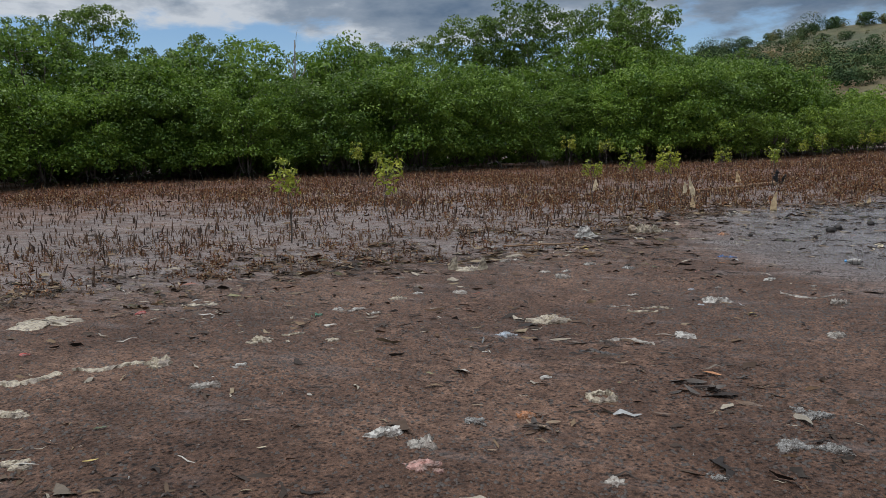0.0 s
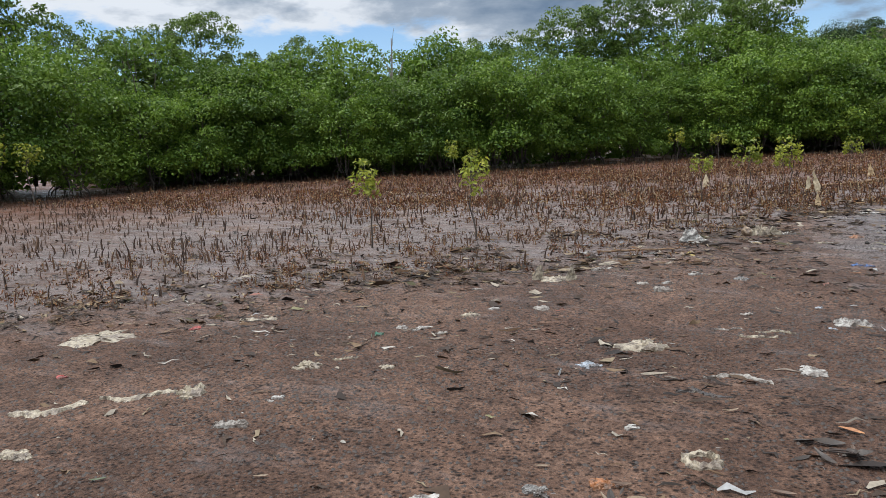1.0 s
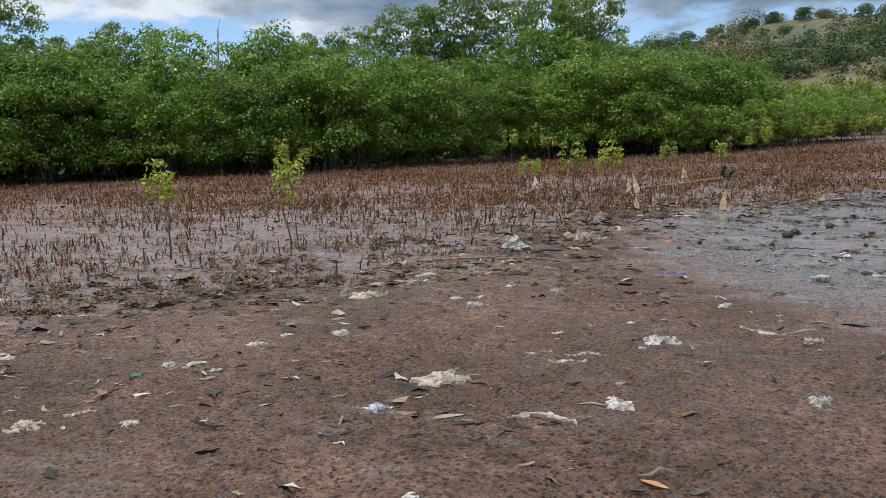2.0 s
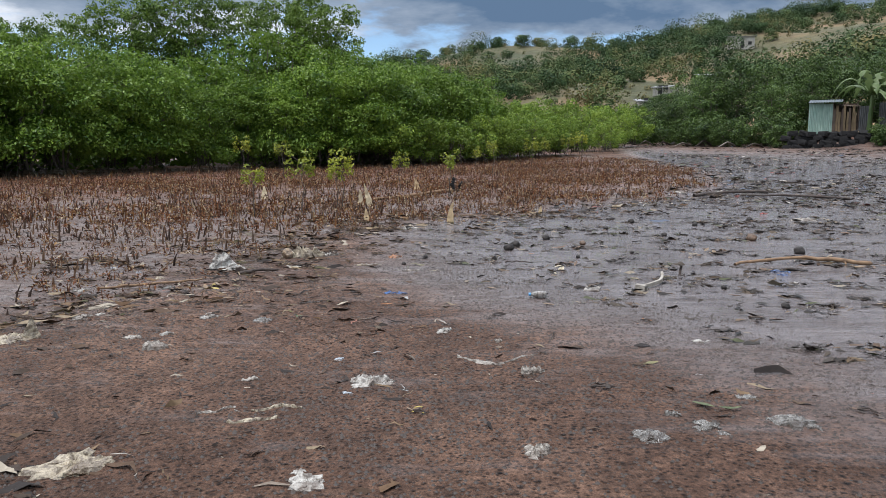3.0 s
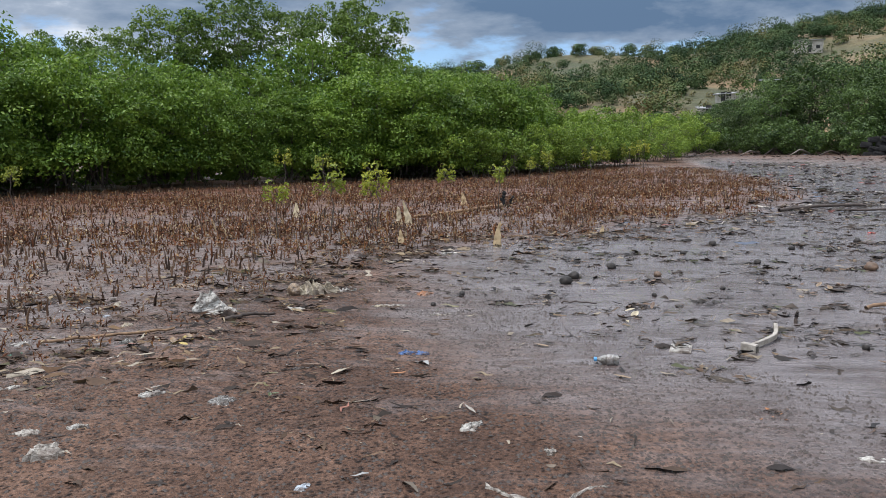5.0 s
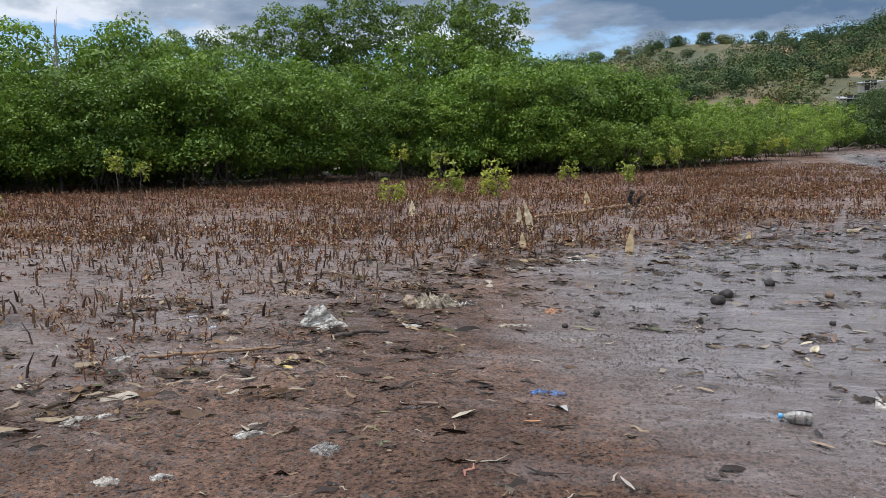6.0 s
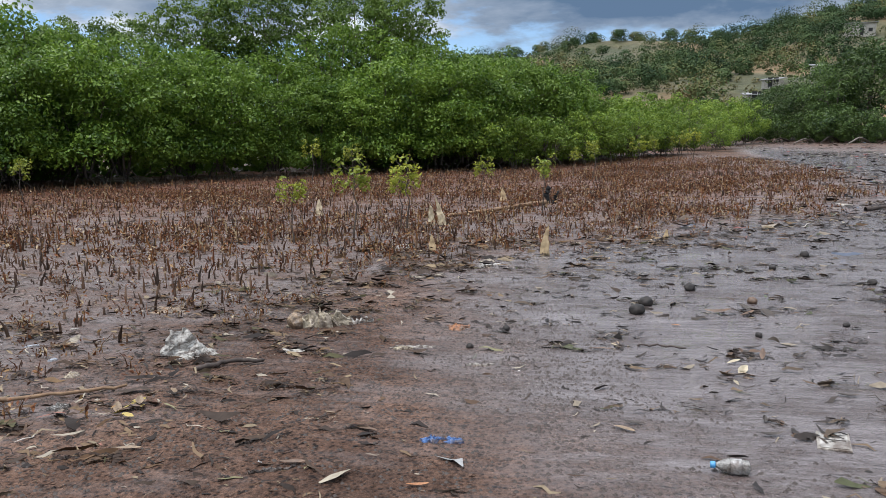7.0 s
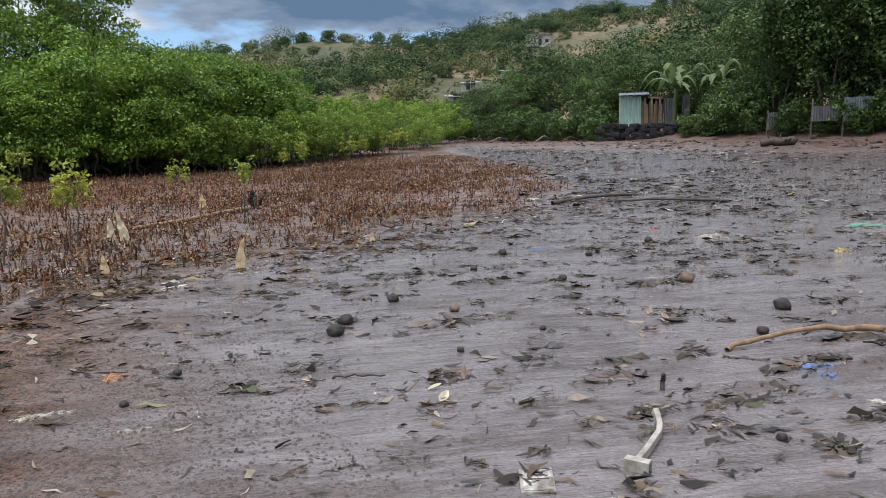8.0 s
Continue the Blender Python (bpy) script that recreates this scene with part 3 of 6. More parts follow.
def mangrove(kind, seed):
    """A mangrove at the origin: prop roots, trunks, limbs and a crown of leaf sprays."""
    rng = np.random.default_rng(seed)
    H, W, low, nclump, per, size = {"front": (4.9, 2.1, 1.2, 92, 120, 0.145), "tall": (8.3, 2.0, 2.6, 135, 62, 0.145),
                                    "shrub": (2.8, 1.5, 0.3, 66, 60, 0.13), "mid": (6.3, 2.1, 1.6, 115, 46, 0.17)}[kind]
    ob = new("mangrove_shrub" if kind == "shrub" else "mangrove_tree")
    stems, tips = [], []
    nst = {"front": 4, "tall": 3, "shrub": 5, "mid": 4}[kind]
    for s in range(nst):
        a = s * 2 * math.pi / nst + rng.uniform(-0.5, 0.5)
        spread = W * (0.32 if kind == "tall" else 0.5) * rng.uniform(0.5, 1.1)
        top = (math.cos(a) * spread, math.sin(a) * spread, H * rng.uniform(0.72, 0.95))
        base = (math.cos(a) * 0.18, math.sin(a) * 0.18, 0.35 if kind != "tall" else 0.2)
        st = bend(base, top, 0.055 if kind != "tall" else 0.085, 0.015, rng, 0.14, 8)
        stems.append(st)
        for b in range({"front": 4, "mid": 3, "shrub": 3, "tall": 7}[kind]):
            i = rng.integers(2 if kind != "tall" else 3, 8)
            aa = a + rng.uniform(-1.3, 1.3)
            ln = rng.uniform(0.5, 1.0) * W * (0.75 if kind != "tall" else 0.6)
            q = st[i, :3] + np.array([math.cos(aa) * ln, math.sin(aa) * ln, rng.uniform(0.1, 0.8)])
            q[2] = min(q[2], H * 0.98)
            stems.append(bend(st[i, :3], q, st[i, 3] * 0.6, 0.008, rng, 0.07, 5))
            tips.append(q)
    V, F = tubes(stems, 4)
    part("trunk", mesh_np("trunk", V, F, BARK, True), BARK, ob)
    for k in range({"front": 7, "shrub": 4, "mid": 3, "tall": 0}[kind]):
        a, r = k * 0.9 + rng.uniform(0, 0.6), rng.uniform(0.4, 1.1)
        hgt = rng.uniform(0.35, 0.9)
        p = np.array([[0.1 * math.cos(a), 0.1 * math.sin(a), hgt, 0.03], [r * 0.45 * math.cos(a), r * 0.45 * math.sin(a), hgt * 0.95, 0.025],
                      [r * 0.8 * math.cos(a), r * 0.8 * math.sin(a), hgt * 0.55, 0.022], [r * math.cos(a), r * math.sin(a), -0.1, 0.018]])
        V, F = tubes([p], 5)
        part("prop_root", mesh_np("prop_root", V, F, BARK, True), BARK, ob)
    # sprays: at limb tips, and over an uneven envelope
    n2 = nclump - len(tips)
    d = rand_dirs(n2, rng)
    rad = rng.uniform(0.45, 1.0, n2) ** 0.5
    hc, hr = (H + low) / 2, (H - low) / 2
    lob = 1 + 0.22 * np.sin(3 * np.arctan2(d[:, 1], d[:, 0]) + seed) + 0.15 * np.sin(5 * d[:, 2] + seed)
    env = np.stack([d[:, 0] * W * rad * lob, d[:, 1] * W * rad * lob, hc + d[:, 2] * hr * rad], 1)
    if kind == "tall":
        env[:, :2] *= (0.45 + 0.6 * smooth(0.2, 0.8, (env[:, 2] - low) / (H - low)))[:, None]
    cl = np.concatenate([np.array(tips), env])
    if kind == "front":
        a = rng.uniform(0, 6.28, 34)
        r_ = W * rng.uniform(0.7, 1.1, 34)
        cl = np.concatenate([cl, np.stack([np.cos(a) * r_, np.sin(a) * r_, rng.uniform(0.95, 1.9, 34)], 1)])
    rr = rng.uniform(0.26, 0.55, len(cl)) * {"shrub": 0.85, "tall": 0.85, "front": 1.3, "mid": 1.15}[kind]
    V, F = crown(cl, rr, per, size, rng, 0.52)
    mat = {"shrub": LEAF_PALE, "tall": LEAF_TALL}.get(kind, LEAF)
    part("crown", mesh_np("crown", V, F, mat), mat, ob)
    text = {"front": "dense green mangrove with low leafy skirt and prop roots", "tall": "tall open mangrove with bare lower stems and dark green crown",
            "shrub": "low bushy young mangrove with fresh pale green leaves", "mid": "mid-height mangrove with dense dark green foliage"}[kind]
    return tagged(ob, text, "mangrove", "mangroves along the mud")


def along(line, spacing, jitter, rng):
    out, carry = [], 0.0
    for (ax, ay), (bx, by) in zip(line, line[1:]):
        ln = math.hypot(bx - ax, by - ay)
        while carry < ln:
            k = carry / ln
            out.append((ax + (bx - ax) * k + rng.uniform(-jitter, jitter), ay + (by - ay) * k + rng.uniform(-jitter, jitter), (bx - ax) / ln, (by - ay) / ln))
            carry += spacing
        carry -= ln
    return out


def plant(protos, x, y, scale, rng, squash=1.0, sink=0.05):
    m = pose(x, y, land1(x, y) - sink, 0, 0, rng.uniform(0, 360)) @ Matrix.Diagonal((scale, scale, scale * squash, 1))
    p = protos[rng.integers(len(protos))]
    if not p.get("set"):
        p.matrix_basis = m
        p["set"] = 1
        return p
    made = copy_thing(p, Matrix.Identity(4))
    made.matrix_basis = m
    return made


FRONT = [mangrove("front", 21 + i) for i in range(4)]
MID = [mangrove("mid", 31 + i) for i in range(3)]
TALL = [mangrove("tall", 41 + i) for i in range(4)]
SHRUB = [mangrove("shrub", 51 + i) for i in range(3)]
rngT = np.random.default_rng(5)
for x, y, dx, dy in along(TREE_LINE[:9], 1.65, 0.5, rngT):
    plant(FRONT, x - dy * 1.6, y + dx * 1.6, rngT.uniform(0.72, 1.0), rngT)
for x, y, dx, dy in along(TREE_LINE[:9], 2.3, 0.8, rngT):
    plant(MID, x - dy * 4.3, y + dx * 4.3, rngT.uniform(0.80, 1.02), rngT)
# heights of the back row follow the skyline: tallest where the line turns to the channel
for x, y, dx, dy in along(TREE_LINE[:9], 1.45, 1.1, rngT):
    az = math.degrees(math.atan2(x - dy * 7.4, y + dx * 7.4))
    s = float(np.interp(az, [-90, -66, -61, -57, -53, -49, -46, -40, -35, -31, -27, -22, -18, -14, -9, -4, 0], [1.12, 1.14, 0.82, 0.94, 1.08, 0.96, 0.62, 0.62, 0.70, 0.80, 0.95, 1.12, 1.16, 1.08, 0.98, 0.85, 0.66]))
    plant(TALL, x - dy * 7.4, y + dx * 7.4, s * rngT.uniform(0.88, 1.06), rngT)
# low skirts of fresh leaves in front
for x, y, dx, dy in along(TREE_LINE[1:4], 4.6, 0.9, rngT):
    plant(SHRUB, x - dy * 0.5, y + dx * 0.5, rngT.uniform(0.6, 0.9), rngT)
# the line drops to shrubs towards the channel
for x, y, dx, dy in along(TREE_LINE[8:], 1.25, 0.5, rngT):
    k = (x + 5.0) / 12
    plant(SHRUB, x - dy * 0.7, y + dx * 0.7, rngT.uniform(0.75, 1.0), rngT)
    plant(FRONT if k < 0.55 else SHRUB, x - dy * 2.8, y + dx * 2.8, rngT.uniform(0.8, 1.0) * (1.0 if k < 0.55 else 1.25), rngT)
    if k < 0.75:
        plant(MID if k < 0.45 else FRONT, x - dy * 5.5, y + dx * 5.5, rngT.uniform(0.8, 0.95), rngT)
for x, y in ((-24.4, 20.2), (-25.8, 21.8), (-27.2, 23.4), (-25.6, 18.6), (-29, 25), (-23.6, 21.8), (-28, 19.5)):
    plant(FRONT, x, y, rngT.uniform(0.85, 1.0), rngT)
    plant(TALL, x - 1.5, y + 1.5, rngT.uniform(0.62, 0.8), rngT)
for x, y, s in ((9.2, 56, 0.8), (10.5, 61, 0.9), (12.0, 68, 1.15), (12.9, 71, 1.35), (13.6, 69, 1.1), (11.5, 72, 1.4), (9.5, 64, 1.0), (8.2, 60, 1.2), (7, 63, 1.5)):
    plant(SHRUB, x, y, s, rngT)



def thicket():
    """The mangrove wood going on behind the front trees."""
    rng = np.random.default_rng(6)
    C, R = [], []
    for x, y, dx, dy in along(TREE_LINE[:11], 0.55, 0.3, rng):
        for k in range(17):
            back = rng.uniform(2.2, 17)
            top = float(np.interp(x, [-26, -9, -3, 4], [4.6, 4.8, 3.6, 2.4]))
            C.append((x - dy * back + rng.uniform(-1, 1), y + dx * back + rng.uniform(-1, 1), 1.5 + rng.uniform(0.0, top - 1.2)))
            R.append(rng.uniform(0.5, 1.0))
        # low clumps added as a backing that keeps the gaps under crowns dark
        for k in range(12):
            back = rng.uniform(5.5, 16)
            C.append((x - dy * back + rng.uniform(-1, 1), y + dx * back + rng.uniform(-1, 1), 0.2 + rng.uniform(0.1, 1.5)))
            R.append(rng.uniform(0.5, 0.9))
    # extra clumps added to block a bright gap at the left corner
    for k in range(260):
        a, rr_ = rng.uniform(0, 6.28), 7.5 * math.sqrt(rng.uniform(0, 1))
        C.append((-28.5 + rr_ * math.cos(a), 24.0 + rr_ * math.sin(a), 0.3 + rng.uniform(0, 4.6) * rng.uniform(0.2, 1)))
        R.append(rng.uniform(0.5, 1.0))
    return crown(np.array(C), np.array(R), 34, 0.30, rng, 0.6)


tagged(new("mangrove_thicket", mesh_np("mangrove_thicket", *thicket(), LEAF)), "dense dark mangrove thicket behind the front trees", "thicket", kind="stuff")


def dead_tree():
    rng = np.random.default_rng(3)
    ob = new("dead_tree")
    x, y = -20.4, 23.6
    ob.matrix_basis = pose(x, y, land1(x, y) - 0.1)
    lines = [bend((0, 0, 0), (0.2, 0.1, 5.9), 0.08, 0.02, rng, 0.06, 8), bend((0.1, 0, 3.4), (0.9, 0.2, 5.2), 0.04, 0.01, rng, 0.05),
             bend((0.1, 0.1, 4.2), (-0.35, 0, 5.5), 0.03, 0.008, rng, 0.05), bend((0.1, 0, 2.9), (1.3, -0.2, 4.1), 0.035, 0.01, rng, 0.05), bend((0.15, 0, 4.9), (0.45, 0, 6.3), 0.02, 0.006, rng, 0.03)]
    V, F = tubes(lines, 6)
    part("trunk", mesh_np("trunk", V, F, BARK_PALE, True), BARK_PALE, ob)
    tagged(ob, "bare grey dead tree among the mangroves", "tree")


dead_tree()


def sapling_proto(seed):
    rng = np.random.default_rng(seed)
    ob = new("mangrove_sapling")
    V, F = tubes([bend((0, 0, -0.05), (0.05, 0.02, 1.1), 0.016, 0.006, rng, 0.02, 7)], 5)
    part("stem", mesh_np("stem", V, F, BARK, True), BARK, ob)
    tips = [np.array([0.05, 0.02, 1.1])]
    for k in range(7):
        h = rng.uniform(0.78, 1.05)
        a = rng.uniform(0, 6.28)
        q = np.array([math.cos(a) * 0.2, math.sin(a) * 0.2, h + rng.uniform(0.06, 0.26)])
        V, F = tubes([bend((0.03, 0.01, h), q, 0.007, 0.003, rng, 0.01, 4)], 5)
        part("twig", mesh_np("twig", V, F, BARK, True), BARK, ob)
        tips.append(q)
    tips = np.array(tips)
    c = np.concatenate([tips, tips * [1, 1, 0.88]])
    V, F = crown(c, np.full(len(c), 0.10), 13, 0.085, rng, 0.5)
    part("foliage", mesh_np("foliage", V, F, LEAF_YELLOW), LEAF_YELLOW, ob, "yellow-green leaves")
    return tagged(ob, "young mangrove sapling with yellow-green leaves on thin stem", "sapling", "saplings on the mud")


SAPS = [sapling_proto(61 + i) for i in range(3)]
rngS = np.random.default_rng(9)
for x, y, s in ((-7.28, 6.30, 1.0), (-6.15, 7.45, 1.02), (-4.5, 13.9, 0.78), (-3.05, 15.3, 0.98), (-3.2, 15.5, 0.8), (-3.7, 14.4, 0.98), (-2.3, 20.0, 0.82), (-0.88, 17.7, 0.92),
                (0.3, 27.5, 1.0), (2.0, 31.5, 1.0), (-14.0, 18.8, 1.1), (-13.4, 19.0, 0.9), (-7.0, 25.2, 1.0), (-0.3, 28, 0.8), (2.8, 34, 1.0), (4.2, 37.5, 1.1),
                (5.2, 40, 1.2), (-24, 8.6, 1.7), (-23.6, 9.6, 1.5), (-9.2, 27.6, 1.1)):
    plant(SAPS, x, y, s, rngS, sink=0.0)

# ---- breathing roots and rust-brown seedlings on the flat ----


def pegs(x, y, h, r, rng, lean=0.18):
    n = len(x)
    z = land(x, y) - 0.02
    a = rng.uniform(0, 6.28, n)
    ln = h * rng.uniform(0, lean, n)
    p0 = np.stack([x, y, z], 1)
    p1 = p0 + np.stack([np.cos(a) * ln * 0.3, np.sin(a) * ln * 0.3, h * 0.55], 1)
    p2 = p0 + np.stack([np.cos(a) * ln, np.sin(a) * ln, h], 1)
    ang = np.arange(3) * math.pi * 2 / 3
    ringd = np.stack([np.cos(ang), np.sin(ang), 0 * ang], 1)
    V = np.stack([p[:, None] + ringd[None] * (r * k)[:, None, None] for p, k in ((p0, 1.0), (p1, 0.9), (p2, 0.3))], 1).reshape(-1, 3)
    b = np.arange(n)[:, None] * 9
    quads = [[lv + j, lv + (j + 1) % 3, lv + 3 + (j + 1) % 3, lv + 3 + j] for lv in (0, 3) for j in range(3)]
    F = (b[:, :, None] + np.array(quads)[None]).reshape(-1, 4)
    return V, F


def field(n, box, rng):
    return rng.uniform(box[0], box[1], n), rng.uniform(box[2], box[3], n)


rngP = np.random.default_rng(17)
x, y = field(95000, (-27, 9, -2, 40), rngP)
e, tl = -side(PEG_EDGE, x, y), side(TREE_LINE, x, y)
dist = np.hypot(x, y - 2)
patch = 0.5 + 0.28 * np.sin(x * 0.9 + 1.3 * np.sin(y * 0.5)) * np.sin(y * 0.8 + np.sin(x * 0.6)) + 0.34 * np.sin(x * 3.1 + 2 * np.sin(y * 1.7)) * np.sin(y * 3.7 + 2 * np.sin(x * 1.3))
keep = (e > -0.3) & (tl > -2.5) & (rngP.uniform(0, 1, len(x)) < smooth(-0.3, 2.0, e) * (0.05 + 0.85 * np.maximum(patch, 0) ** 2.2))
x, y = x[keep], y[keep]
V, F = pegs(x, y, 0.04 + 0.17 * rngP.uniform(0, 1, len(x)) ** 1.7, rngP.uniform(0.008, 0.019, len(x)), rngP, 0.45)
tagged(new("breathing_roots", mesh_np("breathing_roots", V, F, PEG)), "dark mangrove breathing roots sticking out of mud", "roots", kind="stuff")

x, y = field(90000, (-24, 9.5, 9, 46), rngP)
e, tl = -side(PEG_EDGE, x, y), side(TREE_LINE, x, y)
thick = smooth(0.0, 1.5, e) * smooth(8.5, 15.5, np.hypot(x * 0.75, y - 1.0))
patch = 0.5 + 0.5 * np.sin(x * 0.7 + 2 + 1.1 * np.sin(y * 0.6)) * np.sin(y * 0.7 + np.sin(x * 0.8))
fine_ = 0.5 + 0.5 * np.sin(2.3 * x + 2 * np.sin(1.9 * y)) * np.sin(2.7 * y + 1.5 * np.sin(2.1 * x))
keep = (tl > -0.5) & (rngP.uniform(0, 1, len(x)) < thick * (0.10 + 0.9 * patch ** 1.5) * (0.25 + 0.95 * fine_ ** 1.5) * (0.35 + 0.65 * smooth(0.5, 4.5, tl)))
x, y = x[keep], y[keep]
V, F = pegs(x, y, 0.05 + 0.21 * rngP.uniform(0, 1, len(x)) ** 1.7, rngP.uniform(0.007, 0.016, len(x)), rngP, 0.4)
tagged(new("rusty_seedlings", mesh_np("rusty_seedlings", V, F, RUST)), "dense rust-brown dead seedlings and stubble on mud", "seedlings", kind="stuff")
sel = rngP.uniform(0, 1, len(x)) < 0.95
c = np.stack([x[sel], y[sel], land(x[sel], y[sel]) + rngP.uniform(0.01, 0.11, sel.sum())], 1)
c = np.repeat(c, 7, 0) + rngP.normal(0, 0.08, (sel.sum() * 7, 3)) * [1, 1, 0.35]
V, F = leaves(c, rand_dirs(len(c), rngP, 0.5), 0.07, rngP, 0.4)
tagged(new("rusty_leaves", mesh_np("rusty_leaves", V, F, RUST)), "withered rust-brown leaves caught among the stubble", "leaves", kind="stuff")

x, y = field(9000, (-13, 6, 0, 18), rngP)
e = -side(PEG_EDGE, x, y)
keep = rngP.uniform(0, 1, len(x)) < 0.55 * smooth(-0.7, 0.3, e) * (1 - smooth(2.5, 6.5, e)) * (0.3 + 0.7 * (0.5 + 0.5 * np.sin(1.9 * x + 1.5 * np.sin(2.1 * y))))
tx, ty = np.repeat(x[keep], 3) + rngP.normal(0, 0.025, keep.sum() * 3), np.repeat(y[keep], 3) + rngP.normal(0, 0.025, keep.sum() * 3)
V, F = pegs(tx, ty, rngP.uniform(0.04, 0.16, len(tx)), rngP.uniform(0.003, 0.006, len(tx)), rngP, 0.9)
tagged(new("dead_tufts", mesh_np("dead_tufts", V, F, RUST)), "withered brown seedling tufts at the mud edge", "seedlings", kind="stuff")
c = np.stack([x[keep], y[keep], land(x[keep], y[keep])], 1)
c = np.repeat(c, 14, 0) + np.abs(rngP.normal(0, 1, (keep.sum() * 14, 3))) * [0.0, 0.0, 0.05] + rngP.normal(0, 1, (keep.sum() * 14, 3)) * [0.06, 0.06, 0.0] + [0, 0, 0.006]
V, F = leaves(c, rand_dirs(len(c), rngP, 0.6), 0.042, rngP, 0.4)
tagged(new("tuft_leaves", mesh_np("tuft_leaves", V, F, RUST)), "withered leaves hanging on dead seedling tufts", "leaves", kind="stuff")

# ---- the far bank: trees, huts, fences ----
def bank_tree(kind, seed):
    rng = np.random.default_rng(seed)
    H, W, low, ncl, per, size = {"tree": (8.0, 3.4, 0.8, 74, 105, 0.24), "overhang": (9.5, 4.2, 3.4, 90, 95, 0.24), "bush": (2.6, 1.9, 0.1, 36, 80, 0.2)}[kind]
    ob = new("shore_tree" if kind != "bush" else "shore_bush")
    lines, tips = [], []
    for s in range(3):
        a = s * 2.1 + rng.uniform(-0.4, 0.4)
        st = bend((0.1 * math.cos(a), 0.1 * math.sin(a), -0.2), (math.cos(a) * W * 0.4, math.sin(a) * W * 0.4, H * 0.8), 0.14 if kind != "bush" else 0.05, 0.03, rng, 0.12, 7)
        lines.append(st)
        for b in range(5):
            i = rng.integers(2, 7)
            aa = a + rng.uniform(-1.4, 1.4)
            q = st[i, :3] + np.array([math.cos(aa) * W * 0.5, math.sin(aa) * W * 0.5, rng.uniform(0.1, 1.0)])
            lines.append(bend(st[i, :3], q, st[i, 3] * 0.6, 0.015, rng, 0.08, 5))
            tips.append(q)
    V, F = tubes(lines, 4)
    part("trunk", mesh_np("trunk", V, F, BARK, True), BARK, ob)
    d = rand_dirs(ncl, rng, 0.1)
    rad = rng.uniform(0.4, 1.0, ncl) ** 0.5
    lob = 1 + 0.25 * np.sin(3 * np.arctan2(d[:, 1], d[:, 0]) + seed) + 0.15 * np.sin(6 * d[:, 2])
    env = np.stack([d[:, 0] * W * rad * lob, d[:, 1] * W * rad * lob, (H + low) / 2 + d[:, 2] * (H - low) / 2 * rad], 1)
    cl = np.concatenate([env, np.array(tips)])
    V, F = crown(cl, rng.uniform(0.6, 1.25, len(cl)) * (1 if kind != "bush" else 0.6), per, size, rng, 0.55)
    part("crown", mesh_np("crown", V, F, LEAF_BANK), LEAF_BANK, ob)
    return tagged(ob, "leafy dark green tree on the muddy shore bank" if kind != "bush" else "thick green bush at the foot of the bank", "tree" if kind != "bush" else "bush", "shore trees" if kind != "bush" else "shore bushes")


BTREE = [bank_tree("tree", 71 + i) for i in range(4)]
BBUSH = [bank_tree("bush", 81 + i) for i in range(3)]
BOVER = [bank_tree("overhang", 91 + i) for i in range(2)]
rngB = np.random.default_rng(23)
for x, y, s in ((19.5, 66, 0.72), (22, 67, 0.85), (18.8, 72, 0.6), (21.5, 74, 0.78), (24.5, 64, 0.74), (27, 61, 0.78), (17.6, 80, 0.55), (20, 83, 0.6), (16.5, 88, 0.45), (19, 94, 0.5), (15, 98, 0.55), (12, 106, 0.55), (8, 113, 0.6), 
                (3, 120, 0.6), (-3, 126, 0.6), (-10, 128, 0.7), (29.5, 57, 0.74), (32.5, 53.5, 0.78), (25.5, 58.5, 0.6), (28.4, 55.0, 0.55), (23.0, 59.5, 0.55), (33.5, 45, 1.25), (35.5, 39.5, 1.35), (38.5, 35, 1.4), (42, 29, 1.35), (45, 22, 1.3), (48, 12, 1.3), (37, 47, 1.2), (33, 62, 0.85), (36, 56, 0.95), (31.6, 41.6, 1.15), (33.6, 37.0, 1.2), (36.2, 33.2, 1.25)):
    plant(BTREE, x, y, s, rngB)
for x, y, s in ((29.6, 41.2, 0.95), (30.8, 37.8, 1.0), (32.8, 34.2, 1.05), (29.2, 45.0, 0.8)):
    plant(BOVER, x, y, s, rngB)
for x, y, s in ((18.5, 63, 0.9), (19.4, 61, 0.8), (17.8, 67, 0.8), (17.2, 72, 0.9), (20.4, 58.5, 0.7), (16.2, 79, 0.9), (15.3, 86, 0.9), (14.2, 92, 0.9), (12.5, 99, 0.9), (10, 107, 1.0), (27.2, 46.0, 0.95), (26.6, 47.0, 0.6), (28.6, 47.4, 0.95), (27.6, 48.6, 0.7), (30.0, 46.8, 1.05), (25.7, 48.9, 0.5), (22.0, 56.8, 0.9), (21.2, 54.6, 0.6),
                (29.5, 38.4, 0.8), (28.6, 41.5, 0.75), (33.5, 33.5, 0.9), (34.3, 30.5, 0.9), (36, 26, 0.9), (6, 112, 1.0), (2, 118, 1.1), (-4, 122, 1.2)):
    plant(BBUSH, x, y, s, rngB)

for x, y, dx, dy in along(BANK[2:9], 1.5, 0.5, rngB):
    if math.hypot(x - 22.8, y - 52) > 3.2:
        plant(BBUSH, x + dy * 0.9, y - dx * 0.9, rngB.uniform(0.22, 0.5), rngB)

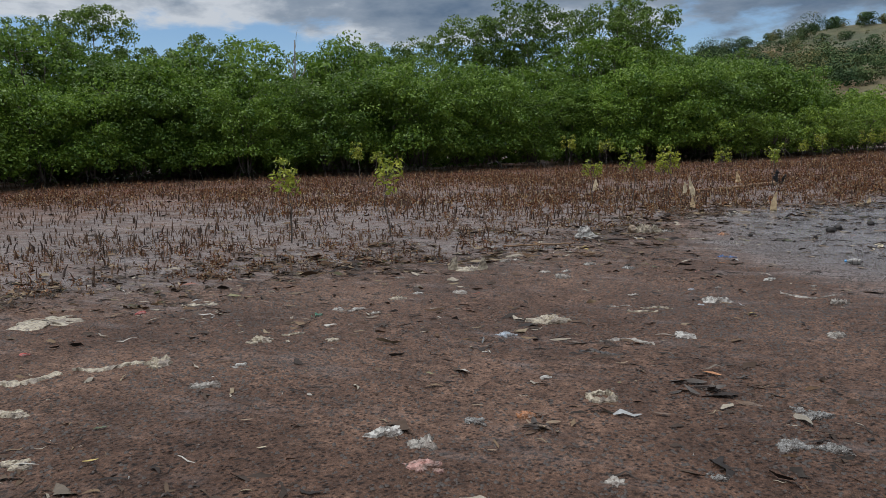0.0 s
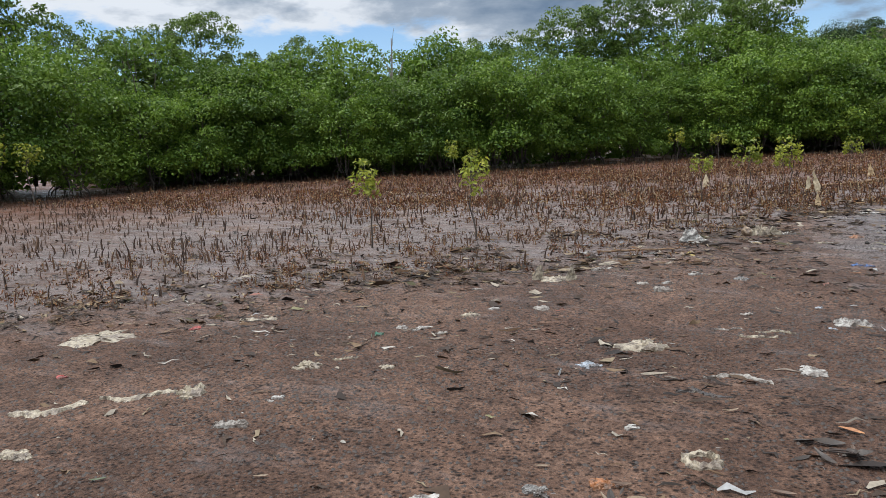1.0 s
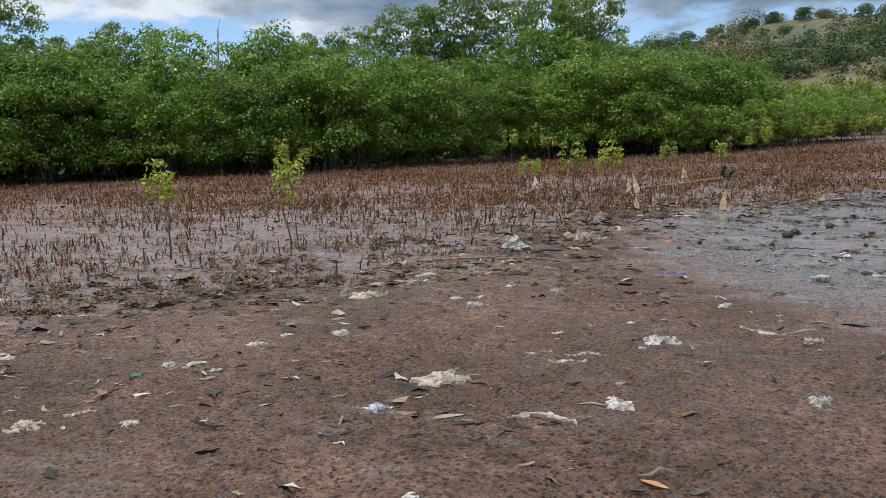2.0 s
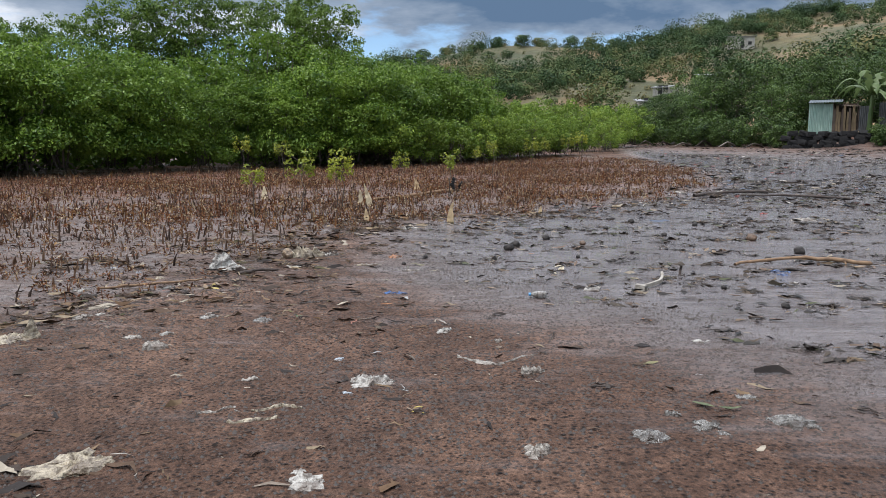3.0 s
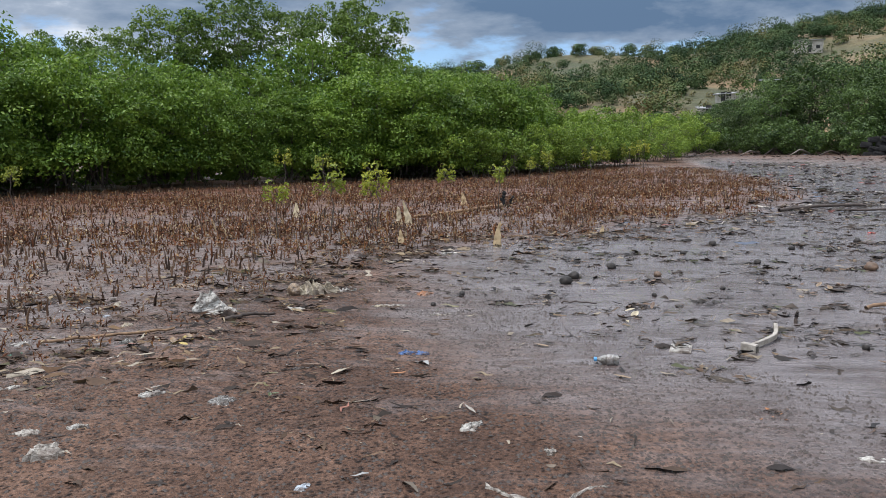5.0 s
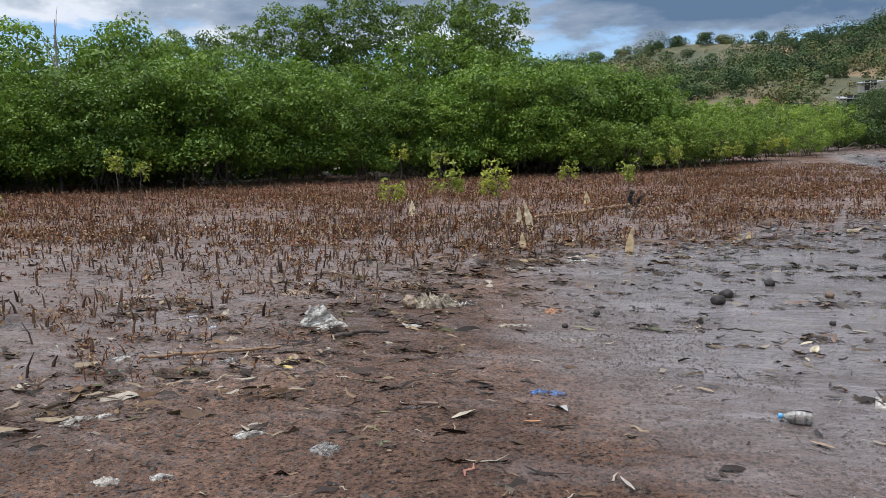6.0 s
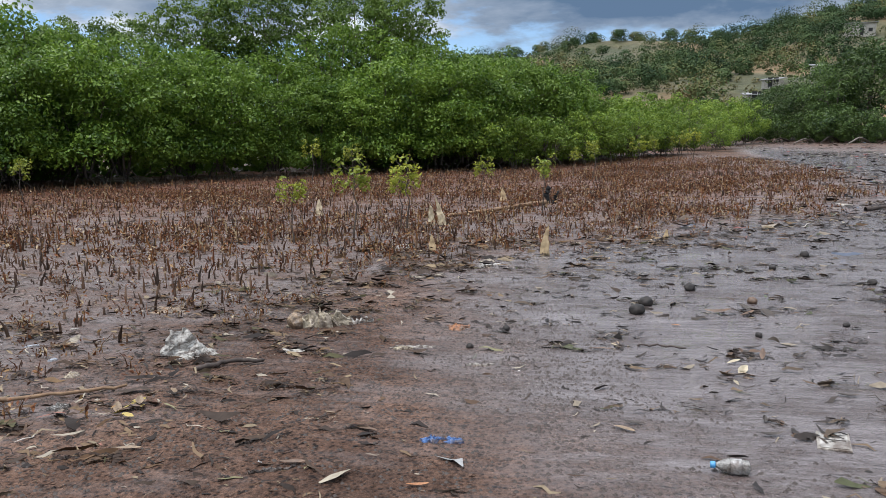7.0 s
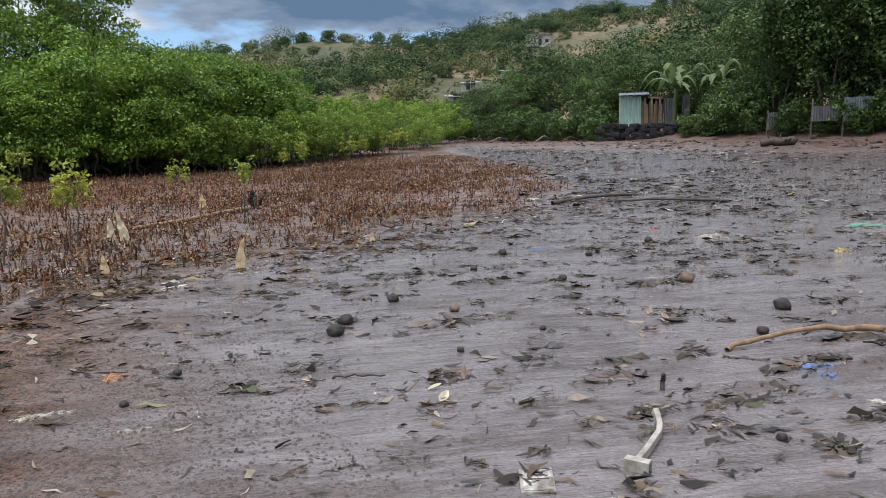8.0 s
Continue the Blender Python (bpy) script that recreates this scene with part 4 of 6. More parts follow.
MINT = plain_material("mint_sheet", (0.20, 0.31, 0.26), (0.36, 0.47, 0.41), 3, 0.5, 0.3)
# this grey is darkened to carry the tree shade over the fence
GREY_SHEET_SHADED = plain_material("grey_sheet_shaded", (0.05, 0.05, 0.05), (0.14, 0.14, 0.14), 4, 0.5, 0.3)
RED_BOARD = plain_material("rusty_red_board", (0.10, 0.045, 0.03), (0.20, 0.10, 0.065), 5, 0.75, 0.3)
BROWN_BOARD = plain_material("old_board", (0.055, 0.038, 0.028), (0.14, 0.10, 0.075), 6, 0.8, 0.3)
SACK = plain_material("black_sack", (0.004, 0.004, 0.005), (0.014, 0.013, 0.013), 5, 0.95)
BLUE_SHEET = plain_material("pale_blue_sheet", (0.10, 0.12, 0.14), (0.22, 0.25, 0.28), 3, 0.45)
THATCH = plain_material("dry_fronds", (0.10, 0.07, 0.04), (0.26, 0.19, 0.11), 18, 0.9, 0.12)


def corrugated(w, h, mat, name, parent, at, turn=0.0, waves=None, label=""):
    """A wavy sheet standing in the xz plane, 6 mm thick."""
    waves = waves or max(3, int(w / 0.12))
    n = waves * 4
    xs = np.linspace(-w / 2, w / 2, n + 1)
    ys = 0.02 * np.sin(np.arange(n + 1) * math.pi / 2)
    bm = bmesh.new()
    rows = []
    for off in (0.0, 0.006):
        rows.append([(bm.verts.new((a, b + off, 0)), bm.verts.new((a, b + off, h))) for a, b in zip(xs, ys)])
    for i in range(n):
        (a0, a1), (b0, b1) = rows[0][i], rows[0][i + 1]
        (c0, c1), (d0, d1) = rows[1][i], rows[1][i + 1]
        for q in ((a0, b0, b1, a1), (c1, d1, d0, c0), (a1, b1, d1, c1), (c0, d0, b0, a0)):
            bm.faces.new(q)
    ob = part(name, bm, mat, parent, label)
    ob.matrix_basis = pose(*at, 0, 0, turn)
    return ob


def post(h, r, parent, at, lean=(0, 0), mat=None, name="post"):
    V, F = tubes([[(0, 0, -0.2, r), (lean[0] * 0.5, lean[1] * 0.5, h * 0.5, r * 0.95), (lean[0], lean[1], h, r * 0.9)]], 7)
    ob = part(name, mesh_np(name, V, F, mat or BROWN_BOARD, True), BROWN_BOARD, parent)
    ob.matrix_basis = pose(*at)
    return ob


def mint_hut():
    ob = new("shore_hut")
    x, y = 25.0, 53.4
    ob.matrix_basis = pose(x, y, 2.0, 0, 0, -25) @ Matrix.Diagonal((0.82, 1, 1, 1))
    corrugated(1.1, 2.15, MINT, "sheet", ob, (-2.1, 0, 0), label="faded mint green metal sheet")
    corrugated(0.8, 2.1, MINT, "sheet", ob, (-1.2, 0.03, 0), 4, label="faded mint green metal sheet")
    for k in range(9):
        bm = box_bm(bmesh.new(), -0.09, 0, 0, 0.09, 0.03, 1.75 + 0.25 * math.sin(k * 2.1), 0.008)
        b = part("board", bm, THATCH if k % 3 else BROWN_BOARD, ob)
        b.matrix_basis = pose(-0.68 + k * 0.2, 0.02 + 0.03 * (k % 2), 0, 0, 2 * math.sin(k * 3.0), 0)
    corrugated(0.95, 1.7, GREY_SHEET_SHADED, "sheet", ob, (1.65, 0.0, 0.2), label="dull grey metal sheet")
    corrugated(0.6, 1.9, GREY_SHEET_SHADED, "sheet", ob, (2.9, 0.1, 0.2), -5, label="dull grey metal sheet")
    for px_, h_ in ((-2.62, 2.2), (-0.78, 2.2), (1.14, 1.9), (2.16, 1.8), (3.2, 1.9)):
        post(h_, 0.05, ob, (px_, 0.09, 0))
        if px_ < 2:
            post(h_ + 0.2, 0.05, ob, (px_, 2.6, 0))
    for w_, at_, tn in ((3.6, (-0.8, 2.65, 0), 0), (2.6, (-2.6, 1.35, 0), 90), (2.6, (1.05, 1.35, 0), 90)):
        corrugated(w_, 2.2, BROWN_BOARD, "back_sheet", ob, at_, tn)
    r = corrugated(2.6, 3.0, BLUE_SHEET, "roof", ob, (-1.4, -0.3, 2.2), label="pale blue-grey sheet roof")
    r.matrix_basis = pose(-1.4, -0.35, 2.2, -84, 0, 0)
    # added dark sheet stands in for shade and thatch over the boards
    shade_sheet = corrugated(1.5, 2.9, BROWN_BOARD, "roof", ob, (0.6, -0.05, 1.98), label="added dark sheet standing in for shade and thatch")
    shade_sheet.matrix_basis = pose(0.6, 0.02, 1.9, -86, 4, 0)
    tagged(ob, "patched shore hut of mint and grey metal sheets", "hut")


mint_hut()


def sack_proto(seed):
    rng = np.random.default_rng(seed)
    bm = bmesh.new()
    bmesh.ops.create_cube(bm, size=1)
    bmesh.ops.subdivide_edges(bm, edges=bm.edges[:], cuts=2, use_grid_fill=True)
    for v in bm.verts:
        k = v.co.length
        v.co = v.co.lerp(v.co.normalized() * 0.6, 0.32) + Vector(rng.normal(0, 0.02, 3))
        v.co.x *= 0.66
        v.co.y *= 0.45
        v.co.z *= 0.36
    me = bpy.data.meshes.new("sack")
    bm.to_mesh(me)
    bm.free()
    me.materials.append(SACK)
    return me


def sack_wall():
    ob = new("retaining_wall")
    ob.matrix_basis = pose(23.6, 51.0, 1.0, 0, 0, -25)
    protos = [sack_proto(90 + i) for i in range(3)]
    rng = np.random.default_rng(91)
    for row in range(4):
        for k in range(11):
            s = new("sack", protos[(row + k) % 3])
            s.parent = ob
            s.matrix_basis = pose(-3.0 + k * 0.6 + 0.3 * (row % 2) + rng.normal(0, 0.1), rng.normal(0, 0.1) + row * 0.1, 0.1 + row * 0.29 + rng.normal(0, 0.03), *rng.normal(0, 10, 2), rng.normal(0, 18))
    tagged(ob, "low retaining wall of stacked black sacks on mud", "wall")


sack_wall()


def banana(seed, x, y, s):
    rng = np.random.default_rng(seed)
    ob = new("banana_plant")
    ob.matrix_basis = pose(x, y, land1(x, y) - 0.1, 0, 0, rng.uniform(0, 360)) @ Matrix.Scale(s, 4)
    V, F = tubes([[(0, 0, 0, 0.16), (0.03, 0, 1.2, 0.13), (0.05, 0.02, 2.6, 0.08)]], 9)
    part("stem", mesh_np("stem", V, F, LEAF_BANANA, True), LEAF_BANANA, ob)
    for k in range(12):
        a = k * 2.4 + rng.uniform(-0.3, 0.3)
        ln, rise = rng.uniform(1.6, 2.6), rng.uniform(0.3, 1.9)
        n = 24
        u = np.linspace(0, 1, n)
        rad_, zz = ln * u * (1 - 0.15 * u), 2.5 + rise * np.sin(u * 2.5) - 0.9 * u * u
        wd = 0.27 * np.sin(np.clip(u * 1.05 + 0.06, 0, 1) * math.pi) ** 0.6 + 0.01
        mid_ = np.stack([np.cos(a) * rad_, np.sin(a) * rad_, zz], 1)
        lat = np.array([-math.sin(a), math.cos(a), 0])
        rag = rng.uniform(0.55, 1.1, (2, n)) * np.where(rng.uniform(0, 1, (2, n)) < 0.2, 0.25, 1.0)
        L_ = mid_ + lat * (wd * rag[0])[:, None] - [0, 0, 0.06]
        R_ = mid_ - lat * (wd * rag[1])[:, None] - [0, 0, 0.06]
        V = np.concatenate([L_, mid_, R_])
        i = np.arange(n - 1)
        F = np.concatenate([np.stack([i, i + 1, n + i + 1, n + i], 1), np.stack([n + i, n + i + 1, 2 * n + i + 1, 2 * n + i], 1)])
        part("leaf", mesh_np("leaf", V, F, LEAF_BANANA, True), LEAF_BANANA, ob)
    tagged(ob, "banana plant with broad ragged pale green leaves", "banana plant", "banana plants")


banana(101, 26.3, 52.4, 1.12)
banana(102, 28.7, 51.0, 1.1)


def red_hut():
    ob = new("board_hut")
    ob.matrix_basis = pose(31.5, 50.3, 1.9, 0, 0, -33)
    for k in range(9):
        bm = box_bm(bmesh.new(), -2.2, 0, 0, 2.2, 0.03, 0.23, 0.006)
        b = part("board", bm, RED_BOARD if k % 4 != 2 else BROWN_BOARD, ob)
        b.matrix_basis = pose(0.05 * math.sin(k * 2.0), 0.015 * (k % 2), 0.25 + k * 0.245, 0, 0.6 * math.sin(k * 5.0), 0)
    for px_ in (-2.2, -0.4, 1.2, 2.2):
        post(2.7, 0.06, ob, (px_, 0.12, 0))
        post(2.9, 0.06, ob, (px_, 2.8, 0))
    corrugated(2.9, 2.4, BROWN_BOARD, "side_sheet", ob, (-2.25, 1.5, 0), 90)
    r = corrugated(5.0, 3.6, ROOF_TIN, "roof", ob, (0, 0, 2.6), label="rusted sheet roof")
    r.matrix_basis = pose(0, -0.4, 2.55, -85, 0, 0)
    tagged(ob, "board hut with rusty red plank wall", "hut")


red_hut()


def sheet_fence(x, y, turn, sheets, label):
    ob = new("sheet_fence")
    ob.matrix_basis = pose(x, y, land1(x, y), 0, 0, turn)
    for w_, h_, sx, sz, mt in sheets:
        corrugated(w_, h_, mt, "sheet", ob, (sx, 0, sz), label="weathered metal sheet")
    for sx in sorted({s[2] - s[0] / 2 for s in sheets} | {max(s[2] + s[0] / 2 for s in sheets)}):
        post(max(s[1] + s[3] for s in sheets), 0.05, ob, (sx, 0.08, 0), (0.05, 0.0))
    tagged(ob, label, "fence")


sheet_fence(28.4, 38.6, -38, [(1.3, 0.8, -0.8, 0.9, GREY_SHEET_SHADED), (1.4, 1.25, 0.75, 0.85, BLUE_SHEET)], "patched grey sheet fence raised on wooden posts")
sheet_fence(31.4, 34.4, -42, [(1.6, 2.3, -0.2, 0.9, BROWN_BOARD), (1.6, 2.3, 1.5, 0.9, BROWN_BOARD)], "dark brown slatted sheet fence under trees")
sheet_fence(27.8, 42.6, -34, [(0.7, 1.0, -0.5, 0.3, GREY_SHEET_SHADED), (1.0, 0.9, 1.3, 0.5, BROWN_BOARD)], "low grey panel fence behind bushes")


def stump_log():
    rng = np.random.default_rng(33)
    ob = new("washed_up_stump")
    x, y = 23.0, 36.2
    ob.matrix_basis = pose(x, y, land1(x, y) + 0.12, 0, 0, -30)
    lines = [bend((-0.8, 0, 0.0), (0.7, 0.1, 0.12), 0.16, 0.22, rng, 0.04, 7)]
    for a in range(6):
        t = a * 1.05
        lines.append(bend((-0.3 + 0.15 * a, 0, 0.08), (-0.5 + 0.2 * a, 0.4 * math.sin(t), 0.3 + 0.15 * math.cos(t * 2)), 0.08, 0.02, rng, 0.04, 4))
    V, F = tubes(lines, 8)
    part("trunk", mesh_np("trunk", V, F, WOOD_DARK, True), WOOD_DARK, ob)
    tagged(ob, "dark rooty stump washed up on the mud", "stump")


stump_log()


def driftwood(pts, r0, r1, mat, label, name="branch", sides=8, wob=0.01, seed=1):
    rng = np.random.default_rng(seed)
    p = np.array([(x, y, land1(x, y) + z) for x, y, z in pts], float)
    k = np.linspace(0, len(p) - 1, 14)
    q = np.stack([np.interp(k, np.arange(len(p)), p[:, i]) for i in range(3)], 1)
    for _ in range(2):
        q[1:-1] = (q[:-2] + 2 * q[1:-1] + q[2:]) / 4
    q += rng.normal(0, wob, q.shape) * [1, 1, 0.4]
    o = q.mean(0)
    rr = np.linspace(r0, r1, len(q)) * rng.uniform(0.85, 1.15, len(q))
    V, F = tubes([np.concatenate([q - o, rr[:, None]], 1)], sides)
    ob = new(name, mesh_np(name, V, F, mat, True))
    ob.matrix_basis = Matrix.Translation(o)
    return tagged(ob, label, "branch" if name != "log" else "log")


driftwood([(2.92, 8.50, 0.015), (3.28, 8.60, 0.05), (3.62, 8.66, 0.07), (4.0, 8.56, 0.07), (4.45, 8.45, 0.03)], 0.017, 0.025, WOOD_TAN, "curved peeled tan branch arching over wet mud", seed=2)
driftwood([(4.16, 8.53, 0.06), (4.18, 8.49, 0.03), (4.2, 8.46, -0.01)], 0.012, 0.009, WOOD_TAN, "short stub of a peeled branch in mud", seed=3)
driftwood([(-3.9, 6.80, 0.02), (-3.4, 7.02, 0.035), (-3.0, 7.24, 0.025)], 0.014, 0.010, WOOD_TAN, "thin straight tan cane lying on mud", "cane", seed=4)
driftwood([(-2.75, 7.66, 0.01), (-2.55, 7.84, 0.04), (-2.36, 7.88, 0.02)], 0.02, 0.012, WOOD_DARK, "dark sodden curved stick on mud", "stick", seed=5)
driftwood([(0.22, 8.66, 0.01), (0.4, 8.62, 0.025), (0.56, 8.60, 0.015)], 0.008, 0.006, WOOD_DARK, "thin black twig in shallow wet silt", "twig", seed=6)
driftwood([(-3.0, 17.2, 0.03), (-2.1, 18.1, 0.05), (-1.5, 18.9, 0.06), (-0.9, 19.7, 0.06)], 0.03, 0.05, WOOD_TAN, "long pale log lying among rusty stubble", "log", seed=7)
driftwood([(5.2, 18.4, 0.04), (6.3, 19.0, 0.05), (7.4, 19.2, 0.03)], 0.04, 0.03, WOOD_DARK, "dark wet pole stranded at the channel edge", "pole", seed=8)
driftwood([(8.4, 17.2, 0.03), (7.2, 17.8, 0.06), (6.3, 18.2, 0.03)], 0.03, 0.02, WOOD_DARK, "dark wet branch stranded at the channel edge", seed=9)
driftwood([(2.13, 7.91, -0.02), (2.14, 7.92, 0.05), (2.15, 7.93, 0.09)], 0.016, 0.014, WOOD_DARK, "short dark peg stuck upright in silt", "peg", seed=10, wob=0.002)
driftwood([(-0.86, 19.9, -0.05), (-0.88, 19.92, 0.18), (-0.84, 19.95, 0.36)], 0.07, 0.05, SACK, "charred black upright stump in the stubble", "post_stump", seed=11)
driftwood([(-0.72, 19.9, -0.05), (-0.69, 19.92, 0.14), (-0.64, 19.95, 0.26)], 0.05, 0.03, SACK, "charred black forked stub beside a stump", "post_stump", seed=12)
for i in range(7):
    bx, by = 20.5 - i * 0.9, 56 + i * 3.1
    driftwood([(bx, by, 0.1), (bx - 0.8, by - 0.6, 0.35 + 0.1 * (i % 3)), (bx - 1.6, by - 1.0, 0.05)], 0.08, 0.04, BARK_PALE if i % 2 else WOOD_DARK, "weathered drift limb fallen along the bank", "drift_limb", seed=20 + i)


# ---- litter on the mud ----
FILM = {"white": film_material("white_film", (0.62, 0.61, 0.58)), "pale": film_material("pale_film", (0.46, 0.43, 0.39)), "cream": film_material("cream_film", (0.55, 0.48, 0.36)),
        "clear": film_material("clear_film", (0.55, 0.54, 0.52), 0.55, 0.2), "pink": film_material("pink_film", (0.55, 0.30, 0.26)), "orange": film_material("orange_film", (0.52, 0.22, 0.09)),
        "yellow": film_material("yellow_film", (0.62, 0.52, 0.20)), "blue": film_material("bluish_film", (0.52, 0.60, 0.70)), "deepblue": film_material("blue_film", (0.08, 0.20, 0.50)),
        "red": film_material("red_film", (0.55, 0.06, 0.05)), "green": film_material("green_film", (0.10, 0.36, 0.25)), "black": film_material("black_film", (0.02, 0.02, 0.022)), "tan": film_material("tan_film", (0.38, 0.27, 0.17)),
        "dark": film_material("dark_film", (0.05, 0.04, 0.035))}


def leaf_mat(name, a, b):
    return plain_material(name, a, b, 25, 0.55)


DRY = {"orange": leaf_mat("orange_leaf", (0.22, 0.085, 0.03), (0.42, 0.19, 0.07)), "brown": leaf_mat("brown_leaf", (0.065, 0.038, 0.024), (0.16, 0.095, 0.055)), "dark": leaf_mat("dark_leaf", (0.02, 0.015, 0.012), (0.06, 0.042, 0.03)),
       "tan": leaf_mat("tan_leaf", (0.13, 0.088, 0.052), (0.28, 0.20, 0.125)), "cream": leaf_mat("cream_leaf", (0.33, 0.27, 0.18), (0.48, 0.42, 0.3)), "green": leaf_mat("green_leaf", (0.035, 0.05, 0.018), (0.10, 0.12, 0.045)),
       "yellow": leaf_mat("yellow_leaf", (0.30, 0.22, 0.05), (0.48, 0.38, 0.12)), "pale": leaf_mat("pale_leaf", (0.22, 0.19, 0.15), (0.40, 0.36, 0.3))}
SEED = [200]


def crumple(w, h, high, seed, hole=0.0, n=26, m=7, ragged=0.5):
    """A crumpled sheet with a torn outline, sharp folds and a rim turned down to the mud; often in two or three lobes."""
    r = random.Random(seed)
    bm = bmesh.new()
    lobes = [(0, 0, 1.0)] if hole else [(0, 0, r.uniform(0.62, 0.9))] + [(r.uniform(-0.42, 0.42), r.uniform(-0.4, 0.4), r.uniform(0.22, 0.5)) for _ in range(r.choice((1, 2, 2, 3)))]
    for lx, ly, ls in lobes:
        off = Vector((r.uniform(0, 90), r.uniform(0, 90), r.uniform(0, 90)))
        squeeze = 1.0 if hole else r.uniform(0.55, 1.0)
        turn = 0 if hole else r.uniform(-0.6, 0.6)
        fold_dir = r.uniform(0, math.pi)
        rows = []
        for j in range(m + 1):
            u = 0.0 if hole == 0 and j == 0 else hole + (1 - hole) * j / m
            ring = []
            for i in range(n):
                a = 2 * math.pi * i / n
                d = Vector((math.cos(a), math.sin(a), 0))
                edge = max(0.25, 1 + ragged * (noise.noise(d * 1.2 + off) * 1.5 + noise.noise(d * 3.1 + off) * 1.1 + noise.noise(d * 7 + off) * 0.7))
                p = d * u * edge
                p.y *= squeeze
                q = Vector(((lx + (p.x * math.cos(turn) - p.y * math.sin(turn)) * 0.5 * ls) * w, (ly + (p.x * math.sin(turn) + p.y * math.cos(turn)) * 0.5 * ls) * h, 0))
                s = (q.x * math.cos(fold_dir) + q.y * math.sin(fold_dir)) / (w + 0.05)
                c = (q.y * math.cos(fold_dir) - q.x * math.sin(fold_dir)) / (w + 0.05)
                f = abs(noise.noise(Vector((s * 9, c * 3, 0)) + off)) * 1.3 + 0.8 * abs(noise.noise(Vector((s * 20, c * 9, 5)) + off)) + 0.08 * noise.noise(q * 70 + off)
                z = high * ls * (0.1 + 1.7 * max(f, 0)) * (1 - 0.6 * u * u)
                if j == m or (hole and j == 0):
                    z = -0.012
                q += Vector((noise.noise(q * 30 + off), noise.noise(q * 30 - off), 0)) * 0.07 * w * u
                ring.append(bm.verts.new((q.x, q.y, z)))
                if u == 0:
                    break
            rows.append(ring)
        for a, b in zip(rows, rows[1:]):
            for i in range(n):
                k = (i + 1) % n
                if len(a) == 1:
                    bm.faces.new((a[0], b[i], b[k]))
                else:
                    bm.faces.new((a[i], b[i], b[k], a[k]))
    bmesh.ops.recalc_face_normals(bm, faces=bm.faces[:])
    return bm


def lay(name, bm, mat, x, y, turn, label, category, group=""):
    me = bpy.data.meshes.new(name)
    bm.to_mesh(me)
    bm.free()
    me.materials.append(mat)
    ob = new(name, me)
    ob.matrix_basis = pose(x, y, land1(x, y) + 0.002, 0, 0, turn)
    return tagged(ob, label, category, group)


SHADE_WORDS = {"white": "dirty white", "pale": "mud-stained pale grey", "cream": "yellowed cream", "clear": "clear", "pink": "faded pink", "orange": "orange", "yellow": "yellow", "blue": "pale bluish",
               "deepblue": "bright blue", "red": "red", "green": "green", "black": "black", "tan": "tan brown", "dark": "dark muddy", "brown": "brown"}


def litter_film(c, x, y, w, h, turn):
    SEED[0] += 1
    s = SEED[0]
    lay("plastic_scrap" if w < 0.16 else "plastic_bag", crumple(w, h, min(0.026, 0.09 * w + 0.004) * (0.7 + 0.6 * random.Random(s).random()), s), FILM[c], x, y, turn + random.Random(s).uniform(-15, 15),
        "crumpled %s plastic %s on muddy ground" % (SHADE_WORDS[c], "scrap" if w < 0.16 else "bag"), "litter", "plastic litter on the mud")


def litter_ring(c, x, y, w, h, turn):
    lay("packaging_ring", crumple(w, h, 0.022, 7, hole=0.5, n=30, m=6, ragged=0.16), FILM["cream"], x, y, turn, "torn pale yellow packaging ring lying on mud", "litter", "plastic litter on the mud")


def ribbon(ln, wd, seed, high=0.02, n=34):
    r = random.Random(seed)
    off = Vector((r.uniform(0, 90), r.uniform(0, 90), 0))
    bm = bmesh.new()
    rows = []
    for i in range(n):
        u = i / (n - 1)
        cx = (u - 0.5) * ln
        cy = 0.34 * ln * noise.noise(Vector((u * 2.2, 0, 0)) + off)
        w_ = wd * (0.3 + 1.5 * abs(noise.noise(Vector((u * 7, 3, 0)) + off)) + 0.5 * abs(noise.noise(Vector((u * 19, 7, 0)) + off))) * (0.35 + 0.65 * math.sin(math.pi * min(max(u, 0.06), 0.94)))
        ring = []
        for j in range(5):
            v = j / 4 - 0.5
            z = -0.01 if j in (0, 4) else high * (0.3 + 1.4 * abs(noise.noise(Vector((u * 8, v * 4, 1)) + off)))
            ring.append(bm.verts.new((cx + 0.04 * ln * noise.noise(Vector((u * 13, v * 5, 2)) + off), cy + v * w_ + 0.02 * ln * noise.noise(Vector((u * 17, v * 3, 8)) + off), z)))
        rows.append(ring)
    for a, b in zip(rows, rows[1:]):
        for j in range(4):
            bm.faces.new((a[j], b[j], b[j + 1], a[j + 1]))
    return bm


def litter_strip(c, x, y, w, h, turn):
    SEED[0] += 1
    lay("plastic_strip", ribbon(w, max(h * 0.8, 0.028), SEED[0], 0.014), FILM[c], x, y, turn + random.Random(SEED[0]).uniform(-12, 12), "twisted %s strip of torn plastic on mud" % SHADE_WORDS[c], "litter", "plastic litter on the mud")


